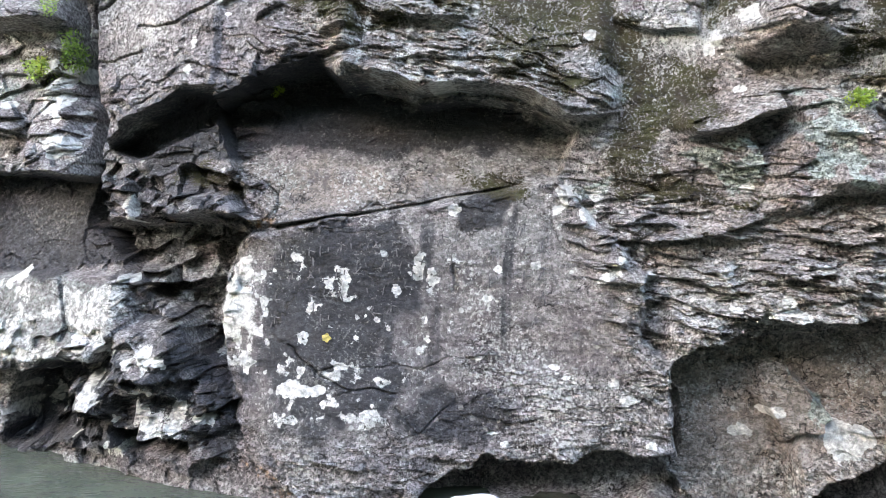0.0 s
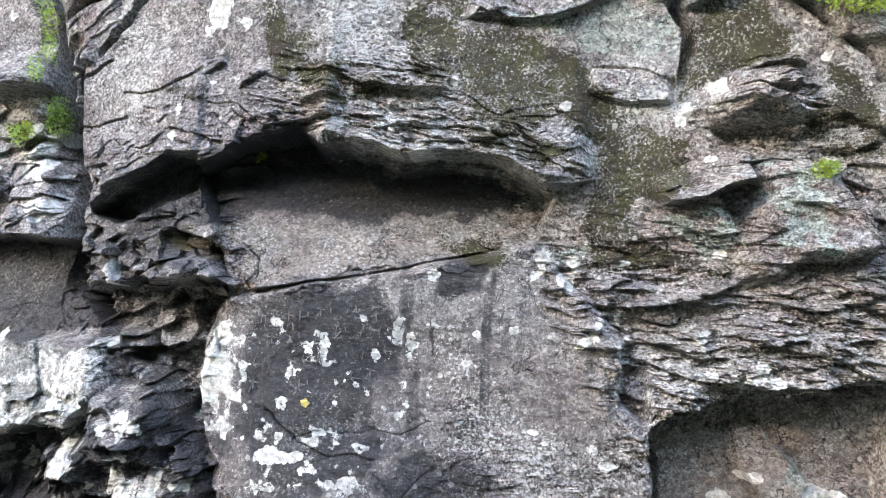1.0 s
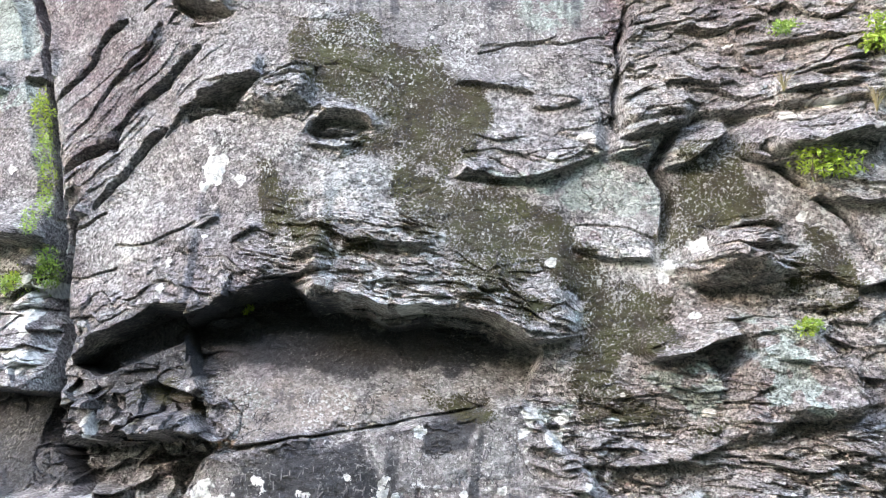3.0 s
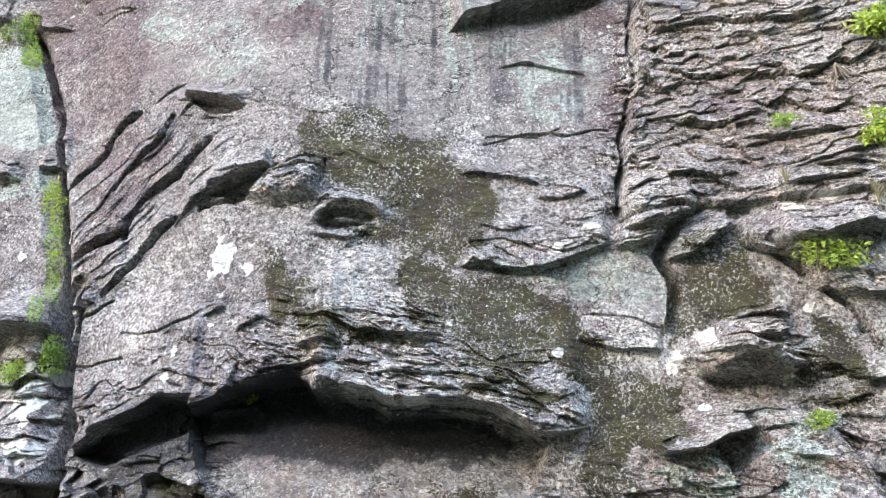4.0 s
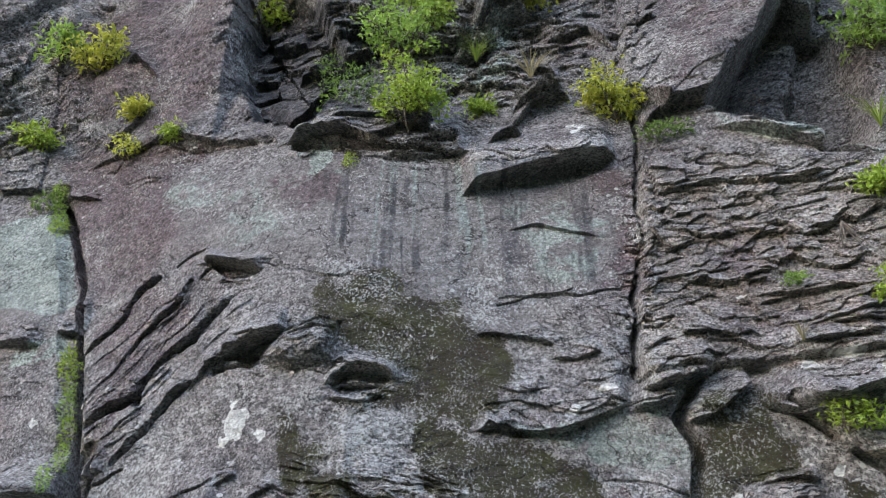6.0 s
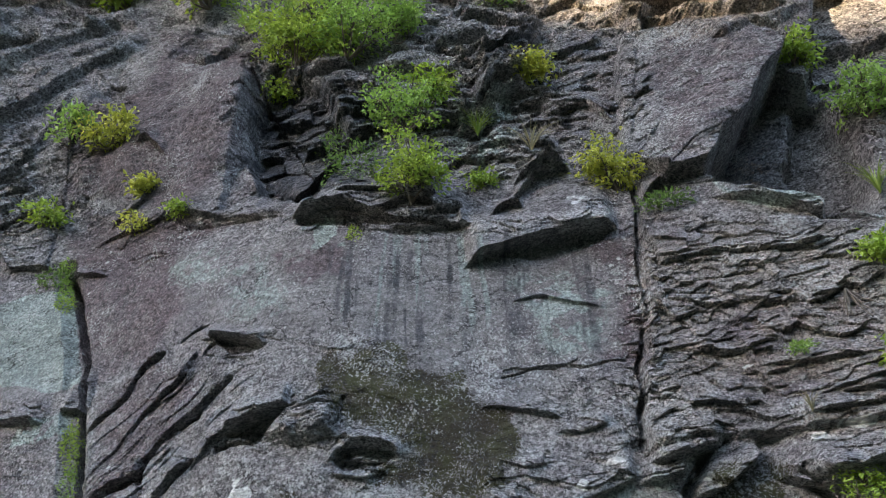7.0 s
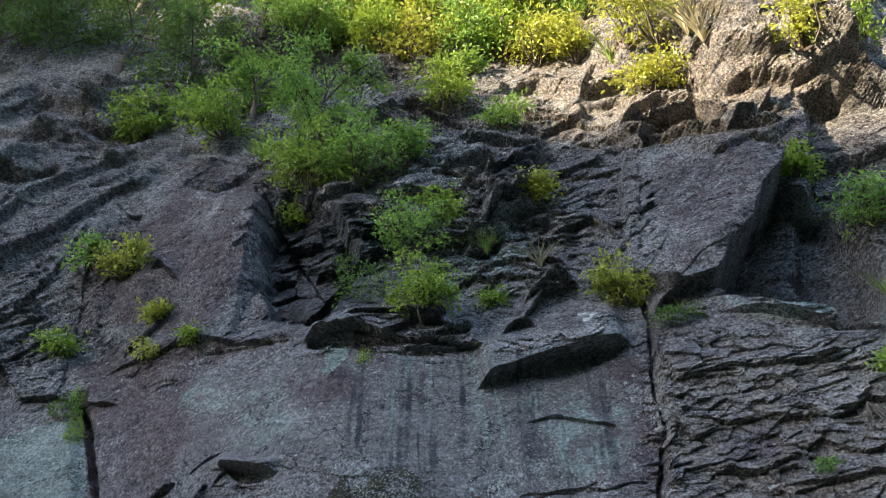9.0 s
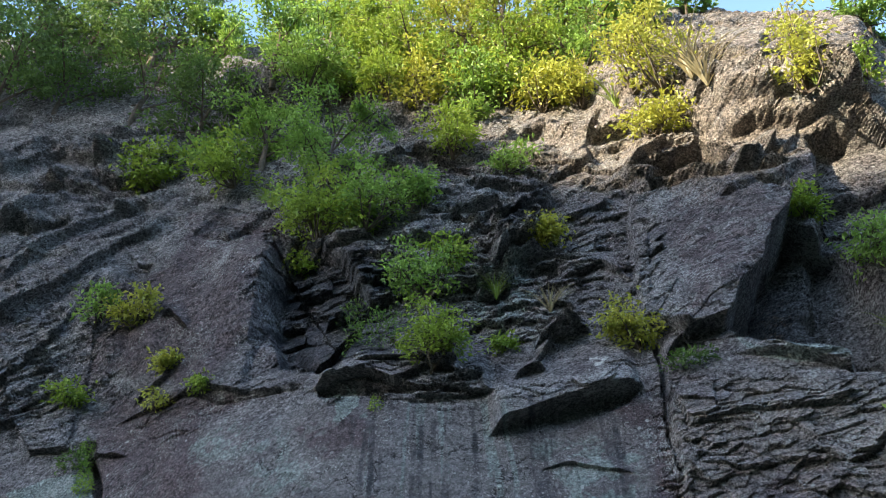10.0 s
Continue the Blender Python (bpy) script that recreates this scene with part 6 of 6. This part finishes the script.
tree(-9.58, 9.24, 15.38, 2.94, 3.43, 'dark', 167, 60, 0.119)
bush(-4.20, 8.74, 12.98, 0.92, 0.91, 'green', 168, 72, 0.092)
bush(-5.41, 8.91, 12.82, 1.15, 1.19, 'fresh', 169, 81, 0.094)
bush(-0.05, 7.51, 11.46, 0.92, 0.92, 'fresh', 170, 108, 0.076)
bush(0.74, 7.51, 10.89, 0.81, 0.61, 'green', 171, 54, 0.073)
bush(0.32, 8.00, 12.81, 0.84, 0.77, 'green', 172, 54, 0.084)
roots(0.87, 7.86, 12.66, 0.45, 173)
roots(1.78, 7.81, 12.80, 0.46, 174)
tuft(1.69, 7.94, 13.14, 1.74, 36, 'grass', 175)
tuft(1.49, 8.01, 13.41, 1.31, 36, 'grass', 176)
bush(2.06, 7.70, 12.86, 0.75, 1.08, 'yellow', 177, 81, 0.084)
tuft(1.20, 8.01, 13.37, 1.14, 36, 'grass', 178)
bush(2.81, 6.97, 11.19, 0.91, 0.89, 'yellow', 179, 99, 0.074)
bush(3.10, 6.90, 11.89, 1.73, 2.08, 'yellow', 180, 234, 0.08)
tuft(3.48, 6.53, 11.38, 1.31, 36, 'dry', 181)
tuft(3.33, 6.73, 11.61, 1.47, 36, 'dry', 182)
bush(2.70, 7.18, 12.23, 0.98, 1.73, 'yellow', 183, 81, 0.08)
bush(4.57, 6.32, 10.80, 0.81, 1.92, 'yellow', 184, 117, 0.075)
tuft(4.93, 6.20, 10.59, 0.47, 36, 'grass', 185)
tuft(4.68, 6.35, 10.76, 0.72, 36, 'grass', 186)
bush(5.33, 6.37, 10.85, 0.50, 0.60, 'fresh', 187, 36, 0.076)
tuft(2.47, 7.30, 12.27, 0.87, 36, 'grass', 188)
bush(3.81, 5.96, 8.44, 0.46, 0.35, 'fresh', 189, 21, 0.06)
bush(1.01, 6.62, 8.69, 0.33, 0.36, 'yellow', 190, 27, 0.059)
# more left trees with shade put into the leaf colour
tree(-10.06, 9.65, 17.39, 3.61, 3.48, 'dark', 191, 60, 0.131)
tree(-8.27, 9.48, 17.18, 3.60, 3.30, 'dark', 192, 60, 0.124)
tree(-6.69, 9.48, 16.82, 3.76, 2.89, 'dark', 193, 70, 0.118)
tree(-5.33, 9.57, 17.25, 2.41, 2.23, 'green', 194, 40, 0.118)
tree(-3.30, 7.97, 14.84, 2.07, 1.83, 'green', 195, 40, 0.097)
tree(-2.52, 8.48, 14.44, 3.04, 2.34, 'green', 196, 70, 0.096)
tree(-1.57, 8.46, 14.23, 3.35, 2.39, 'fresh', 197, 80, 0.094)
tree(-0.62, 8.17, 13.74, 3.39, 2.29, 'fresh', 198, 80, 0.09)
# yellow crowns among the middle trees have sunlight put into the leaf colour
tree(0.16, 8.38, 14.05, 3.31, 2.45, 'yellow', 199, 90, 0.092)
tree(0.92, 8.05, 13.37, 3.09, 2.23, 'fresh', 200, 80, 0.087)
tree(1.84, 8.27, 14.78, 2.64, 2.34, 'yellow', 201, 60, 0.096)
tree(2.60, 7.69, 14.72, 1.90, 2.09, 'green', 202, 50, 0.094)
tree(-1.13, 8.78, 15.65, 4.06, 2.94, 'yellow', 203, 80, 0.102)
tree(0.83, 8.52, 15.26, 3.75, 2.85, 'yellow', 204, 80, 0.099)
tree(3.33, 7.61, 14.97, 0.97, 1.28, 'green', 205, 30, 0.096)
# two further left trees in the same shade-darkened leaf
tree(-9.83, 9.73, 18.86, 2.60, 3.05, 'dark', 206, 40, 0.137)
tree(-6.46, 9.71, 18.23, 2.57, 2.79, 'dark', 207, 40, 0.125)
tree(-2.49, 9.11, 16.69, 3.07, 2.43, 'fresh', 208, 60, 0.109)
bush(-2.15, 8.76, 14.53, 1.51, 1.43, 'green', 209, 126, 0.097)
bush(-1.13, 8.26, 13.84, 1.41, 1.36, 'fresh', 210, 126, 0.091)
bush(-0.42, 8.10, 13.48, 1.37, 1.32, 'yellow', 211, 126, 0.088)
bush(0.34, 8.12, 13.35, 1.36, 1.30, 'green', 212, 126, 0.087)
bush(0.91, 8.11, 13.36, 1.36, 1.30, 'fresh', 213, 126, 0.087)
bush(1.45, 7.95, 13.02, 1.33, 1.25, 'yellow', 214, 126, 0.085)
bush(2.33, 7.87, 14.12, 1.42, 1.42, 'green', 215, 126, 0.091)
bush(-2.65, 8.19, 14.22, 1.46, 1.41, 'green', 216, 126, 0.094)
tree(7.05, 7.48, 14.07, 1.00, 1.32, 'green', 217, 40, 0.099)
tree(4.50, 8.03, 16.13, 0.63, 1.05, 'green', 218, 20, 0.105)

# ---- worn inscription: rows of carved characters, each as plain bars ----
CARVED = plain("carved_stone", (0.05, 0.05, 0.055), (0.17, 0.165, 0.165), 40, 0.9, 0.004)


def bars(seed):
    rng = np.random.default_rng(seed)
    bm = bmesh.new()
    for k in range(3):
        w, h = 0.008, rng.uniform(0.03, 0.075)
        at = pose(rng.normal() * 0.018, 0, rng.normal() * 0.022, 0, (0, 90, 20)[k] + rng.normal() * 14, 0)
        bmesh.ops.create_cube(bm, size=1.0, matrix=at @ Matrix.Diagonal((w, 0.016, h, 1)))
    bmesh.ops.bevel(bm, geom=bm.edges[:], offset=0.0025, segments=1, affect="EDGES")
    me = bpy.data.meshes.new("carved_character")
    bm.to_mesh(me)
    bm.free()
    me.materials.append(CARVED)
    return me


def inscription():
    slab = next(o for o in scene.objects if o.name.startswith("inscribed_slab"))
    kinds, rng = [bars(s) for s in range(8)], np.random.default_rng(5)
    for c in range(17):
        for r in range(4):
            x = -1.06 + 0.108 * c + rng.normal() * 0.006
            z = 1.60 + 0.115 * (x + 1.06) - 0.145 * r + rng.normal() * 0.006
            if rng.uniform() < 0.22 or (r == 3 and rng.uniform() < 0.5):
                continue
            ob = part("carved_character", kinds[int(rng.integers(8))], slab)
            ob.matrix_basis = pose(x, face_y(x, z) - 0.001, z, -6, rng.normal() * 3, 0)


inscription()


def boulder(x, y, z, wide, high, deep, seed, label):
    bm = bmesh.new()
    bmesh.ops.create_icosphere(bm, subdivisions=5, radius=0.5)
    for v in bm.verts:
        k = 1 + 0.22 * noise.noise(v.co * 2.1 + Vector((seed, 0, 0))) + 0.06 * noise.noise(v.co * 7 + Vector((0, seed, 0)))
        v.co = Vector((v.co.x * wide, v.co.y * deep, v.co.z * high)) * k
    me = bpy.data.meshes.new("boulder")
    bm.to_mesh(me)
    bm.free()
    me.materials.append(plain("pale_boulder_stone", (0.40, 0.40, 0.41), (0.66, 0.66, 0.68), 9, 0.85, 0.02))
    ob = tagged(new("boulder", me), label, "boulder")
    ob.location = (x, y, z)
    return ob


boulder(0.24, 4.45, 0.06, 0.66, 0.52, 0.5, 4, "pale grey boulder lying in shallow water at the cliff foot")


def fallen_leaf(x, z, size):
    """A yellow lobed leaf that sticks to the wet rock."""
    bm = bmesh.new()
    rim = []
    for k in range(20):
        a = 2 * math.pi * k / 20
        r = size * (0.46 + 0.1 * math.cos(a - 0.7)) * (1.0 if k % 4 == 0 else 0.85 if k % 2 else 0.72)
        rim.append(bm.verts.new((r * math.cos(a), 0.004 * math.cos(3 * a), r * math.sin(a))))
    face = bm.faces.new(rim)
    lift = bmesh.ops.extrude_face_region(bm, geom=[face])
    bmesh.ops.translate(bm, verts=[v for v in lift["geom"] if isinstance(v, bmesh.types.BMVert)], vec=(0, -0.002, 0))
    me = bpy.data.meshes.new("fallen_leaf")
    bm.to_mesh(me)
    bm.free()
    me.materials.append(plain("yellow_leaf", (0.30, 0.25, 0.06), (0.45, 0.38, 0.12), 60, 0.6, 0.002))
    ob = tagged(new("fallen_leaf", me), "yellow lobed leaf stuck to the dark slab", "leaf")
    ob.location = (x, face_y(x, z) - 0.012, z)


fallen_leaf(-0.72, 1.08, 0.07)
